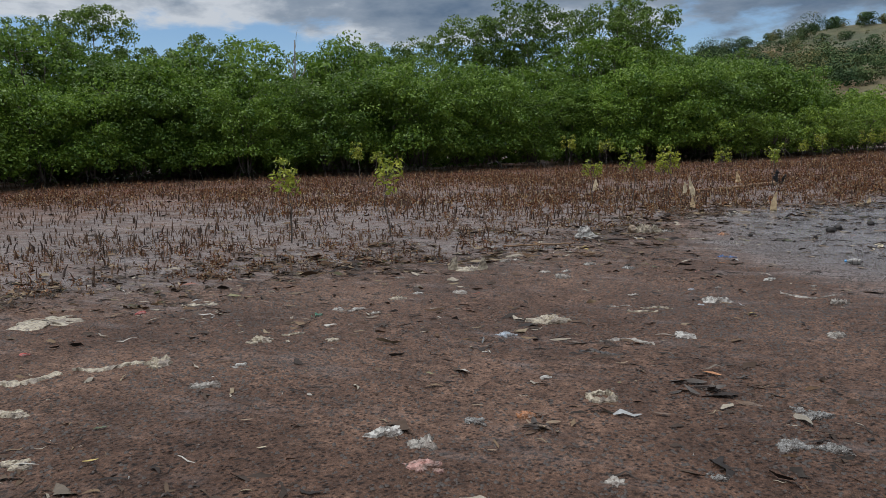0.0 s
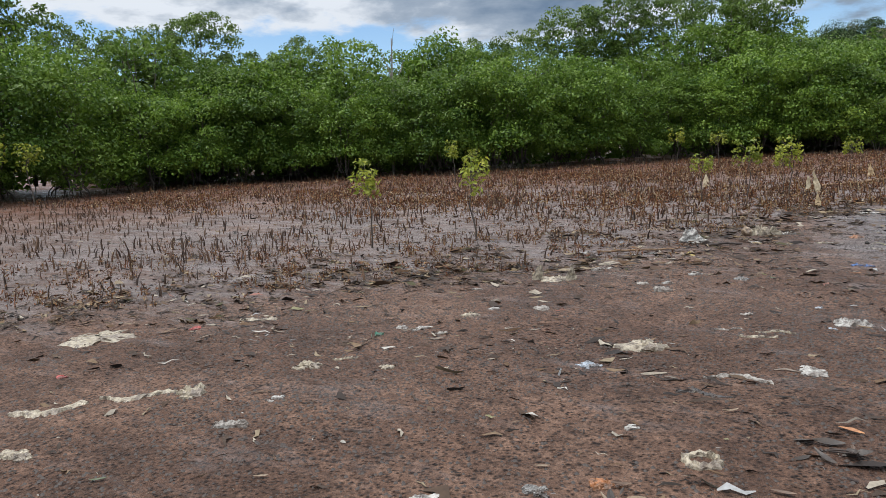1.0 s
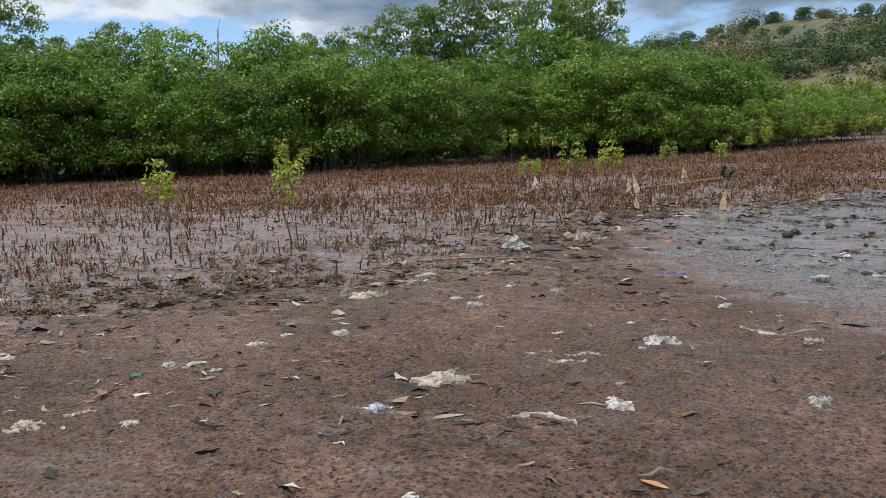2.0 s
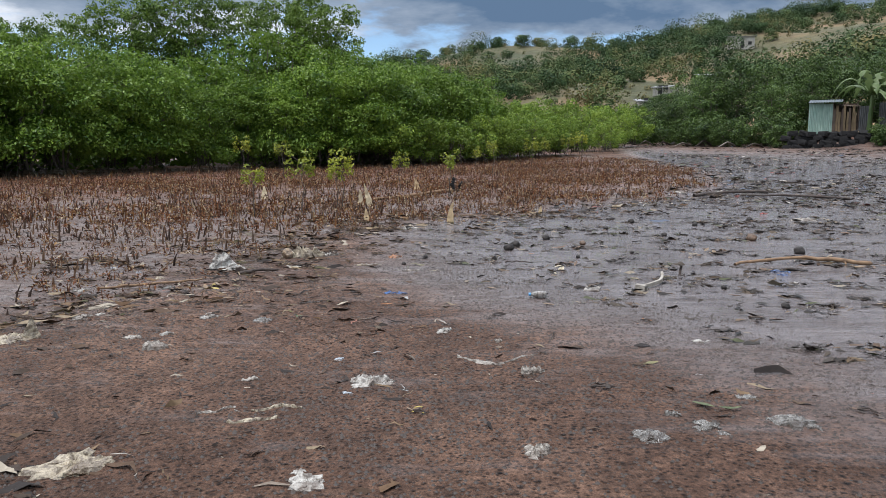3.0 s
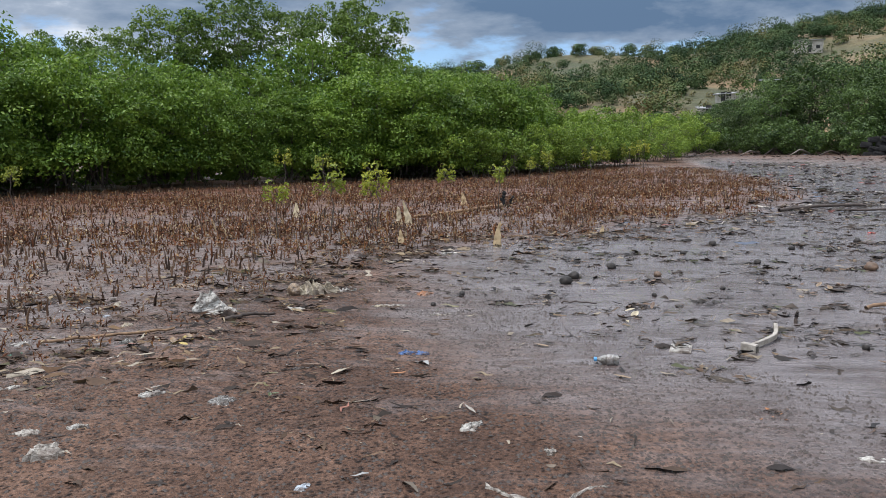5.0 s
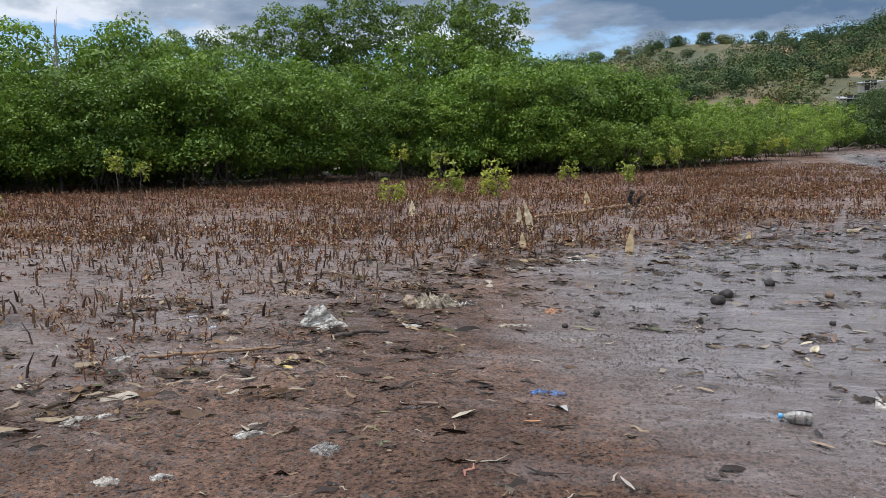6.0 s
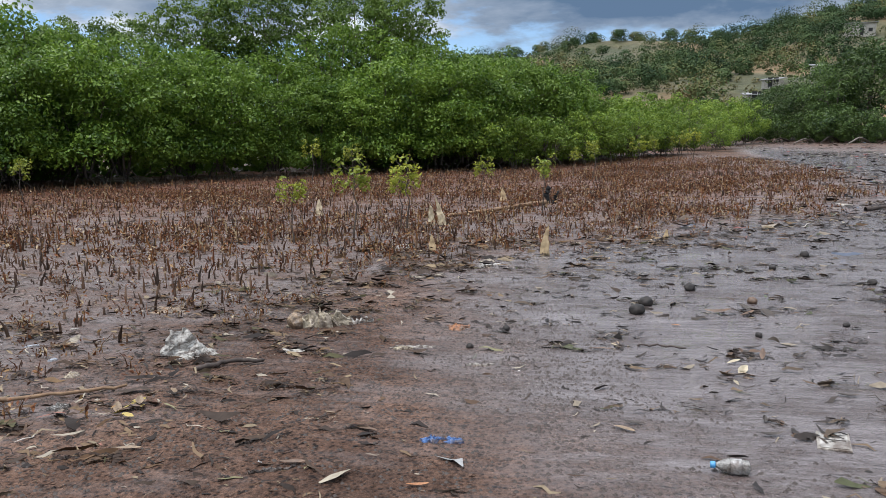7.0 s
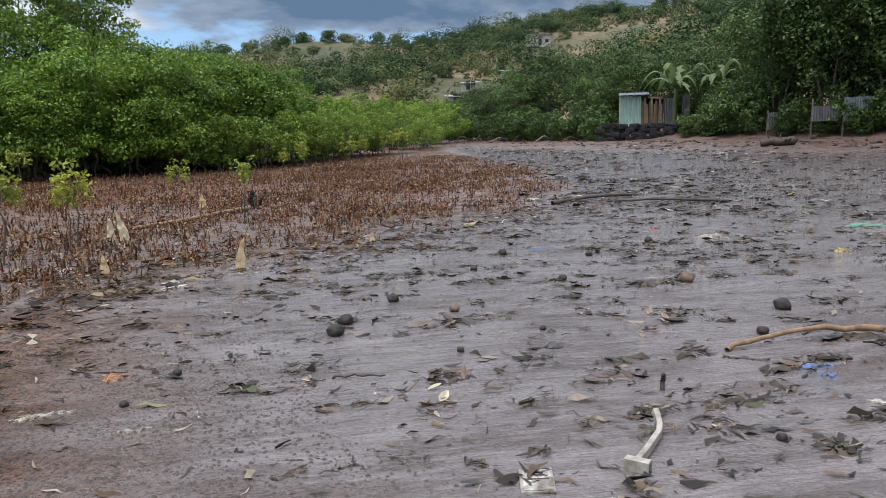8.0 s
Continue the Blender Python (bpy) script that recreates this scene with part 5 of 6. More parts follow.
def leaf_bm(ln, wd, seed, bm=None, m=None):
    """A curled dry leaf with a raised midrib."""
    r = random.Random(seed)
    bm = bm or bmesh.new()
    rows, n = [], 7
    curl, twist = r.uniform(0.1, 0.5), r.uniform(-0.4, 0.4)
    for i in range(n):
        u = i / (n - 1)
        w_ = wd * (math.sin(math.pi * (0.05 + 0.9 * u)) ** 0.8) * r.uniform(0.85, 1.1)
        z = ln * curl * (u - 0.5) ** 2
        ring = []
        for v in (-0.5, -0.25, 0, 0.25, 0.5):
            p = Vector(((u - 0.5) * ln, v * w_, z + 0.006 + abs(v) * w_ * 0.5 + twist * v * w_ * (u - 0.5)))
            ring.append(bm.verts.new(m @ p if m else p))
        rows.append(ring)
    for a, b in zip(rows, rows[1:]):
        for j in range(4):
            bm.faces.new((a[j], b[j], b[j + 1], a[j + 1]))
    return bm


def litter_leaf(c, x, y, w, h, turn):
    SEED[0] += 1
    lay("fallen_leaf", leaf_bm(min(w, 0.125), min(h, w * 0.26, 0.036), SEED[0]), DRY[c], x, y, turn + random.Random(SEED[0]).uniform(-30, 30), "single curled %s fallen leaf lying on mud" % SHADE_WORDS[c], "leaf", "fallen leaves")


def litter_pile(c, x, y, w, h, turn):
    """A tangle of dead leaves and twigs; each leaf is a part."""
    SEED[0] += 1
    r = random.Random(SEED[0])
    ob = new("leaf_tangle")
    ob.matrix_basis = pose(x, y, land1(x, y), 0, 0, turn)
    kinds = {"brown": ("brown", "dark", "tan"), "dark": ("dark", "dark", "brown"), "tan": ("tan", "brown", "cream"), "yellow": ("yellow", "tan", "brown"), "green": ("green", "tan", "dark"), "orange": ("orange", "brown", "dark"), "pale": ("pale", "tan", "dark")}[c]
    for k in range(13):
        ln = r.uniform(0.12, 0.42) * max(w, 0.14)
        ob2 = part("leaf", leaf_bm(ln, ln * r.uniform(0.2, 0.45), SEED[0] * 31 + k), DRY[kinds[k % 3]], ob)
        ob2.matrix_basis = pose(r.gauss(0, 0.27) * w, r.gauss(0, 0.30) * h, r.uniform(-0.008, 0.015), r.uniform(-22, 22), r.uniform(-16, 16), r.uniform(0, 360))
    for k in range(3):
        a = r.uniform(-0.6, 0.6)
        ln = r.uniform(0.3, 0.7) * w
        V, F = tubes([[(-ln / 2 * math.cos(a), -ln / 2 * math.sin(a), 0.01, 0.004), (0, r.gauss(0, 0.02), 0.022, 0.004), (ln / 2 * math.cos(a), ln / 2 * math.sin(a), 0.008, 0.002)]], 5)
        part("twig", mesh_np("twig", V, F, WOOD_DARK), WOOD_DARK, ob)
    tagged(ob, "small tangle of %s dead leaves and twigs on mud" % SHADE_WORDS[c], "leaf tangle", "leaf tangles")


litter_film("black", -3.55, 6.57, 0.10, 0.11, 40)
litter_film("blue", -2.07, 2.25, 0.15, 0.17, 21)
litter_film("blue", -1.02, 4.53, 0.10, 0.11, 13)
litter_film("blue", -0.84, 3.85, 0.07, 0.08, 12)
litter_film("blue", -3.94, 7.79, 0.11, 0.12, 35)
litter_film("blue", -4.39, 8.14, 0.13, 0.14, 37)
litter_film("clear", -1.56, 0.51, 0.15, 0.13, 24)
litter_film("clear", -0.31, 0.28, 0.11, 0.12, 5)
litter_film("clear", 0.15, 0.79, 0.22, 0.24, -2)
litter_film("clear", -0.04, 0.75, 0.18, 0.20, 0)
litter_film("clear", 0.07, 1.20, 0.20, 0.22, -1)
litter_film("clear", 0.77, 3.25, 0.20, 0.22, -14)
litter_film("clear", 1.12, 3.40, 0.20, 0.22, -19)
litter_film("clear", 1.57, 3.49, 0.27, 0.30, -25)
litter_film("clear", 1.48, 3.86, 0.15, 0.16, -22)
litter_film("clear", 0.97, 3.56, 0.12, 0.08, -16)
litter_film("clear", -3.21, 6.90, 0.14, 0.15, 35)
litter_film("clear", -1.87, 5.62, 0.21, 0.23, 28)
litter_film("cream", -1.89, 2.80, 0.36, 0.39, 18)
litter_film("cream", -3.59, 4.92, 0.44, 0.48, 24)
litter_film("cream", -6.00, 1.21, 0.63, 0.69, 55)
litter_film("cream", -4.04, 0.63, 0.21, 0.24, 48)
litter_film("cream", -4.03, -0.44, 0.20, 0.18, 57)
litter_film("cream", -3.31, -0.89, 0.19, 0.18, 58)
litter_film("cream", -3.76, 1.40, 0.20, 0.22, 40)
litter_film("cream", -3.54, 3.14, 0.17, 0.18, 30)
litter_film("cream", -3.24, 1.61, 0.12, 0.13, 35)
litter_film("cream", -3.57, 7.50, 0.12, 0.13, 34)
litter_film("cream", -1.50, 8.40, 0.19, 0.15, 19)
litter_film("deepblue", -0.83, 6.74, 0.10, 0.11, 7)
litter_film("deepblue", -0.95, 6.72, 0.13, 0.09, 9)
litter_film("deepblue", 3.24, 8.02, 0.24, 0.27, -38)
litter_film("green", -3.88, 2.27, 0.13, 0.14, 36)
litter_film("green", -3.87, 6.48, 0.11, 0.12, 43)
litter_film("green", 8.37, 13.57, 0.58, 0.64, -41)
litter_film("orange", -1.34, 0.71, 0.14, 0.16, 19)
litter_film("orange", -1.17, 9.08, 0.21, 0.23, 13)
litter_film("pale", -1.67, 0.13, 0.20, 0.22, 28)
litter_film("pale", -0.71, 0.07, 0.13, 0.14, 13)
litter_film("pale", -3.32, 0.37, 0.19, 0.20, 44)
litter_film("pale", -4.06, 4.11, 0.11, 0.13, 29)
litter_film("pale", -3.07, 3.56, 0.20, 0.22, 25)
litter_film("pale", 0.21, 3.04, 0.14, 0.16, -2)
litter_film("pale", -3.42, 2.52, 0.10, 0.11, 31)
litter_film("pale", -1.46, 4.08, 0.13, 0.15, 20)
litter_film("pale", -2.42, 4.74, 0.19, 0.21, 27)
litter_film("pale", -2.66, 5.01, 0.17, 0.19, 28)
litter_film("pale", 0.07, 4.99, 0.08, 0.09, 0)
litter_film("pale", -2.40, 5.81, 0.06, 0.07, 34)
litter_film("pale", -3.41, 5.60, 0.20, 0.22, 47)
litter_film("pale", -5.44, 8.43, 0.24, 0.26, 42)
litter_film("pale", 5.78, 13.43, 0.42, 0.47, -31)
litter_film("pink", -1.56, -0.10, 0.16, 0.18, 28)
litter_film("red", -5.50, 1.78, 0.14, 0.15, 49)
litter_film("red", -5.20, 0.43, 0.09, 0.10, 56)
litter_film("red", 5.45, 14.47, 0.18, 0.20, -27)
litter_film("tan", -3.98, 9.42, 0.47, 0.52, 29)
litter_film("white", -1.92, 0.15, 0.20, 0.22, 31)
litter_film("white", -1.46, 1.36, 0.11, 0.12, 18)
litter_film("white", -0.81, 2.69, 0.27, 0.30, 8)
litter_film("white", -3.45, 0.80, 0.11, 0.13, 42)
litter_film("white", -3.67, 2.59, 0.16, 0.17, 33)
litter_film("white", -3.84, 2.54, 0.10, 0.12, 34)
litter_film("white", -3.47, 3.41, 0.10, 0.11, 28)
litter_film("white", -0.75, 4.07, 0.29, 0.32, 10)
litter_film("white", -0.34, 5.33, 0.16, 0.17, 3)
litter_film("white", 1.52, 5.01, 0.12, 0.13, -17)
litter_film("white", -2.45, 5.11, 0.11, 0.12, 26)
litter_film("white", -4.40, 8.63, 0.10, 0.11, 35)
litter_film("white", -4.05, 6.80, 0.12, 0.13, 42)
litter_film("white", -2.35, 5.67, 0.18, 0.12, 35)
litter_film("white", -3.30, 5.71, 0.07, 0.08, 45)
litter_film("white", 1.02, 6.92, 0.10, 0.11, -18)
litter_film("white", 3.18, 7.42, 0.15, 0.16, -42)
litter_film("white", -2.66, 13.65, 0.36, 0.39, 15)
litter_film("white", -1.30, 12.11, 0.32, 0.35, 9)
litter_film("yellow", 6.53, 11.79, 0.23, 0.26, -39)
litter_film("yellow", 10.25, 17.82, 0.26, 0.29, -36)
litter_leaf("brown", -0.67, 0.94, 0.10, 0.11, 9)
litter_leaf("brown", -1.55, 6.36, 0.16, 0.12, 19)
litter_leaf("brown", -1.31, 6.80, 0.20, 0.08, 14)
litter_leaf("brown", -0.06, 8.57, 0.11, 0.12, 1)
litter_leaf("brown", 2.33, 6.70, 0.12, 0.12, -40)
litter_leaf("brown", 1.76, 8.14, 0.17, 0.10, -22)
litter_leaf("cream", -2.38, -0.25, 0.05, 0.06, 41)
litter_leaf("dark", 0.09, 7.10, 0.11, 0.12, -5)
litter_leaf("dark", -2.90, 5.54, 0.07, 0.08, 43)
litter_leaf("dark", 0.76, 7.00, 0.16, 0.12, -13)
litter_leaf("dark", 2.20, 9.31, 0.27, 0.21, -21)
litter_leaf("dark", 1.80, 8.12, 0.18, 0.10, -22)
litter_leaf("dark", 1.35, 7.71, 0.13, 0.09, -19)
litter_leaf("dark", 5.17, 10.06, 0.25, 0.27, -40)
litter_leaf("green", -3.34, -0.40, 0.08, 0.09, 52)
litter_leaf("green", 1.17, 3.71, 0.21, 0.10, -18)
litter_leaf("green", 1.30, 3.66, 0.12, 0.13, -20)
litter_leaf("orange", -0.51, 1.77, 0.15, 0.17, 6)
litter_leaf("orange", -0.91, 6.22, 0.10, 0.11, 10)
litter_leaf("orange", 0.58, 9.30, 0.08, 0.09, -5)
litter_leaf("tan", -1.33, 0.18, 0.05, 0.06, 22)
litter_leaf("tan", -1.65, 0.74, 0.07, 0.08, 24)
litter_leaf("tan", -2.70, 0.00, 0.07, 0.08, 42)
litter_leaf("tan", -1.07, 1.78, 0.09, 0.10, 12)
litter_leaf("tan", 0.03, 7.01, 0.24, 0.19, -4)
litter_leaf("tan", 0.54, 6.22, 0.12, 0.11, -13)
litter_leaf("tan", -2.43, 6.39, 0.24, 0.25, 30)
litter_leaf("yellow", -3.02, -0.72, 0.07, 0.07, 53)
litter_pile("brown", -1.23, 0.54, 0.27, 0.22, 19)
litter_pile("brown", 4.31, 8.32, 0.36, 0.39, -27)
litter_pile("brown", -2.58, 7.22, 0.20, 0.22, 27)
litter_pile("brown", 3.09, 9.56, 0.50, 0.55, -28)
litter_pile("brown", -1.43, 9.32, 0.26, 0.16, 15)
litter_pile("brown", 2.65, 9.11, 0.23, 0.25, -26)
litter_pile("dark", -0.49, 1.47, 0.36, 0.35, 6)
litter_pile("dark", 0.67, 3.98, 0.19, 0.20, -10)
litter_pile("dark", 2.20, 5.77, 0.28, 0.29, -21)
litter_pile("dark", 2.02, 3.64, 0.16, 0.17, -30)
litter_pile("dark", 0.95, 8.54, 0.41, 0.31, -11)
litter_pile("dark", 0.83, 7.19, 0.16, 0.13, -13)
litter_pile("dark", 2.42, 7.62, 0.21, 0.17, -33)
litter_pile("dark", 3.19, 8.12, 0.37, 0.35, -37)
litter_pile("dark", 1.35, 9.79, 0.56, 0.23, -12)
litter_pile("dark", 5.21, 11.53, 0.49, 0.52, -34)
litter_pile("dark", 3.87, 13.11, 0.46, 0.50, -22)
litter_pile("dark", 2.72, 8.56, 0.25, 0.21, -30)
litter_pile("dark", 5.47, 12.14, 0.45, 0.50, -33)
litter_pile("green", 3.80, 10.78, 0.26, 0.29, -19)
litter_pile("green", -1.55, 5.72, 0.13, 0.15, 23)
litter_pile("green", 1.63, 10.44, 0.21, 0.23, -13)
litter_pile("orange", 1.27, 5.60, 0.17, 0.18, -13)
litter_pile("pale", 3.50, 6.32, 0.33, 0.36, -29)
litter_pile("tan", -1.59, 6.93, 0.12, 0.13, 17)
litter_pile("tan", 0.10, 8.63, 0.16, 0.18, 0)
litter_pile("tan", 0.83, 8.00, 0.30, 0.32, -10)
litter_pile("tan", 2.19, 7.36, 0.19, 0.21, -32)
litter_pile("tan", 2.43, 9.92, 0.20, 0.22, -21)
litter_pile("yellow", -0.38, 3.52, 0.13, 0.14, 6)
litter_pile("yellow", -2.74, 6.96, 0.35, 0.32, 30)
litter_ring("yellow", -1.04, 1.12, 0.19, 0.21, 14)
litter_strip("black", -1.26, 1.99, 0.32, 0.10, 14)
litter_strip("cream", -4.28, 0.43, 0.47, 0.18, 51)
litter_strip("cream", -4.53, -0.01, 0.43, 0.21, 57)
litter_strip("cream", -3.64, 1.63, 0.18, 0.08, 38)
litter_strip("cream", -5.25, 2.27, 0.35, 0.15, 45)
litter_strip("cream", -1.26, 3.40, 0.26, 0.05, 21)
litter_strip("cream", -1.18, 3.59, 0.27, 0.05, 19)
litter_strip("dark", -1.62, 6.28, 0.22, 0.04, 20)
litter_strip("dark", 2.94, 8.30, 0.29, 0.07, -33)
litter_strip("pale", -1.17, 2.37, 0.39, 0.12, 12)
litter_strip("pale", -1.50, 3.52, 0.21, 0.05, 24)
litter_strip("pale", 0.04, 4.54, 0.53, 0.08, 0)
litter_strip("pale", -1.42, 8.43, 0.34, 0.08, 18)
litter_strip("pale", -0.87, 8.07, 0.20, 0.06, 13)
litter_strip("tan", -3.29, 6.39, 0.30, 0.08, 39)

# standing and folded bags
def standing_bag(x, y, w, h, turn, mat, label, seed):
    """A stiff folded bag that stands up from the mud: two creased skins meeting in a crooked ridge."""
    r = random.Random(seed)
    off = Vector((r.uniform(0, 50), r.uniform(0, 50), 0))
    lean, peak, n = r.uniform(-0.25, 0.25), r.uniform(0.15, 0.45), 22
    bm = bmesh.new()
    rows = []
    for j in range(11):
        v = j / 10
        ring = []
        for i in range(n):
            a = 2 * math.pi * i / n
            side_ = math.cos(a)
            wide = w / 2 * (1 - (1 - peak) * v ** 1.3) * (1 + 0.25 * noise.noise(Vector((v * 3, side_, 0)) + off))
            pleat = 0.5 + 0.9 * abs(noise.noise(Vector((side_ * 2.6, 0, v * 0.8)) + off))
            q = Vector((side_ * wide + lean * h * v * v, math.sin(a) * wide * 0.34 * pleat * (1 - 0.75 * v), v * h * (1 + 0.28 * noise.noise(Vector((side_ * 1.7, 4, 0)) + off))))
            q += Vector((noise.noise(q * 14 + off), noise.noise(q * 14 - off), 0.3 * noise.noise(q * 11 + off))) * 0.10 * w
            if j == 0:
                q.z = -0.02
            ring.append(bm.verts.new(q))
        rows.append(ring)
    for a, b in zip(rows, rows[1:]):
        for i in range(n):
            bm.faces.new((a[i], a[(i + 1) % n], b[(i + 1) % n], b[i]))
    bm.faces.new(rows[-1])
    lay("standing_bag", bm, mat, x, y, turn, label, "litter", "plastic litter on the mud")


STIFF = plain_material("stiff_tan_bag", (0.36, 0.25, 0.13), (0.56, 0.42, 0.25), 14, 0.6)
STIFF_PALE = plain_material("stiff_pale_bag", (0.46, 0.36, 0.22), (0.66, 0.55, 0.38), 14, 0.6)
standing_bag(-0.64, 13.05, 0.14, 0.35, 8, STIFF, "tan pointed bag standing upright in the mud", 1)
standing_bag(-2.60, 16.2, 0.17, 0.46, 20, STIFF_PALE, "pale yellow bag snagged upright on stubble", 2)
standing_bag(-2.78, 16.15, 0.20, 0.34, 60, STIFF_PALE, "pale yellow bag corner snagged on stubble", 3)
standing_bag(-2.18, 13.15, 0.12, 0.24, 0, STIFF, "small tan bag standing in the mud", 4)
standing_bag(1.1, 14.6, 0.08, 0.14, 0, STIFF, "small tan bag peak in the mud", 5)
standing_bag(-5.4, 17.6, 0.18, 0.30, 0, STIFF_PALE, "yellowed bag snagged on breathing roots", 6)
standing_bag(-1.9, 20.5, 0.16, 0.3, 0, STIFF, "tan bag snagged upright on stubble", 8)
standing_bag(-3.04, 8.02, 0.34, 0.17, 25, FILM["white"], "white plastic bag slumped upright in the mud", 9)
lay("plastic_bag", crumple(0.34, 0.22, 0.05, 901), FILM["white"], -2.9, 8.02, 20, "white plastic bag spread over wet mud", "litter", "plastic litter on the mud")

standing_bag(-3.76, 4.84, 0.13, 0.16, 10, FILM["cream"], "cream bag handle standing up from the mud", 11)
standing_bag(-3.42, 4.94, 0.12, 0.15, 30, FILM["cream"], "cream bag corner standing up from the mud", 12)
CAP = plain_material("blue_cap", (0.05, 0.22, 0.45), (0.08, 0.30, 0.55), 30, 0.4)
PET = film_material("bottle_plastic", (0.62, 0.62, 0.60), 0.45, 0.22)
PAPER = film_material("bottle_label", (0.62, 0.62, 0.62))


def spin(profile, sides=16):
    """A closed turned shape about x from (x, radius) pairs."""
    bm = bmesh.new()
    rows = [[bm.verts.new((x, r * math.cos(2 * math.pi * i / sides), r * math.sin(2 * math.pi * i / sides))) for i in range(sides)] for x, r in profile]
    for a, b in zip(rows, rows[1:]):
        for i in range(sides):
            bm.faces.new((a[i], b[i], b[(i + 1) % sides], a[(i + 1) % sides]))
    bm.faces.new(rows[0])
    bm.faces.new(rows[-1])
    bmesh.ops.recalc_face_normals(bm, faces=bm.faces[:])
    for f in bm.faces:
        f.smooth = True
    return bm


def bottle():
    ob = new("plastic_bottle")
    ob.matrix_basis = pose(0.46, 6.53, land1(0.46, 6.53) + 0.033, 0, 0, -6)
    body = part("body", spin([(-0.055, 0.012), (-0.048, 0.013), (-0.02, 0.030), (0.0, 0.034), (0.012, 0.031), (0.03, 0.034), (0.05, 0.031), (0.07, 0.034), (0.084, 0.033), (0.09, 0.025), (0.086, 0.012)]), PET, ob, "dented translucent plastic body")
    part("cap", spin([(-0.078, 0.013), (-0.076, 0.0155), (-0.058, 0.0155), (-0.056, 0.0145)]), CAP, ob, "bright blue screw cap")
    part("wrapper", spin([(0.008, 0.0352), (0.03, 0.0354), (0.056, 0.0352)]), PAPER, body, "faded white wrapper")
    tagged(ob, "small crushed clear drink bottle with blue cap on mud", "bottle")


bottle()

PVC = plain_material("dirty_white_pvc", (0.15, 0.125, 0.10), (0.40, 0.37, 0.32), 18, 0.5)


def bent_trim():
    """A broken length of white channel: straight foot, then a bent arm rising to its tip."""
    ob = new("broken_trim")
    ob.matrix_basis = pose(1.5, 6.98, land1(1.5, 6.98), 0, 0, 0)

    def channel(line, wide, high, name):
        bm = bmesh.new()
        rows = []
        for i, p in enumerate(line):
            a, b = Vector(line[max(i - 1, 0)]), Vector(line[min(i + 1, len(line) - 1)])
            d = (b - a).normalized()
            w = Vector((-d.y, d.x, 0)).normalized()
            up = d.cross(w) * -1 if d.cross(w).z < 0 else d.cross(w)
            prof = ((-1, 0), (-1, 1), (-0.7, 1.06), (0.7, 1.06), (1, 1), (1, 0), (0.82, 0), (0.82, 0.84), (-0.82, 0.84), (-0.82, 0))
            rows.append([bm.verts.new(Vector(p) + w * (u * wide / 2) + up * (v * high)) for u, v in prof])
        for r0, r1 in zip(rows, rows[1:]):
            for k in range(10):
                bm.faces.new((r0[k], r0[(k + 1) % 10], r1[(k + 1) % 10], r1[k]))
        bm.faces.new(rows[0])
        bm.faces.new(list(reversed(rows[-1])))
        bmesh.ops.recalc_face_normals(bm, faces=bm.faces[:])
        return part(name, bm, PVC, ob)

    channel([(-0.03, 0.01, 0.0), (0.01, -0.03, 0.0), (0.05, -0.07, 0.0)], 0.05, 0.055, "foot")
    channel([(0.0, -0.02, 0.008), (0.12, 0.10, 0.012), (0.21, 0.20, 0.018), (0.26, 0.25, 0.026), (0.29, 0.31, 0.045), (0.30, 0.36, 0.07), (0.30, 0.39, 0.09)], 0.028, 0.036, "arm")
    tagged(ob, "broken bent length of dirty white plastic trim", "trim")


bent_trim()

def square_pack():
    """A flat square clear pack with a pale printed face in a dark rim."""
    ob = new("square_pack")
    ob.matrix_basis = pose(1.03, 6.94, land1(1.03, 6.94) + 0.004, 2, -2, -14)
    box_part("tray", (-0.075, -0.11, 0.0, 0.075, 0.11, 0.010), FILM["pale"], ob, "grey plastic tray", 0.003)
    box_part("face", (-0.062, -0.095, 0.010, 0.062, 0.095, 0.0135), FILM["white"], ob, "pale crinkled cover", 0.001)
    # thin raised dark bar across the pale face
    box_part("crease", (-0.055, -0.006, 0.0135, 0.055, 0.004, 0.0155), FILM["dark"], ob)
    tagged(ob, "flat square plastic pack with pale face on silt", "litter", "plastic litter on the mud")


square_pack()


def cloth_bundle():
    """A wet rag wound about a brown husk, trailing to one side."""
    ob = new("rag_bundle")
    ob.matrix_basis = pose(-2.34, 9.0, land1(-2.34, 9.0), 0, 0, 16)
    part("rag", crumple(0.44, 0.34, 0.11, 611, n=34, m=10), FILM["cream"], ob, "muddy cream cloth")
    tail = part("tail", ribbon(0.34, 0.07, 613, 0.04), FILM["white"], ob)
    tail.matrix_basis = pose(0.28, 0.03, 0.0, 0, 0, 8)
    bm = bmesh.new()
    bmesh.ops.create_icosphere(bm, subdivisions=3, radius=0.075)
    for v in bm.verts:
        v.co *= 1 + 0.25 * noise.noise(v.co * 16)
        v.co.z += 0.05
    lump = part("lump", bm, FILM["tan"], ob, "reddish brown swollen lump")
    lump.matrix_basis = pose(-0.20, -0.04, 0)
    tagged(ob, "cream rag wound round a brown lump on mud", "rag")


cloth_bundle()

NUT = plain_material("coconut_husk", (0.008, 0.007, 0.0065), (0.028, 0.021, 0.017), 18, 0.75)
NUT_BROWN = plain_material("brown_husk", (0.06, 0.035, 0.02), (0.15, 0.09, 0.055), 18, 0.6)


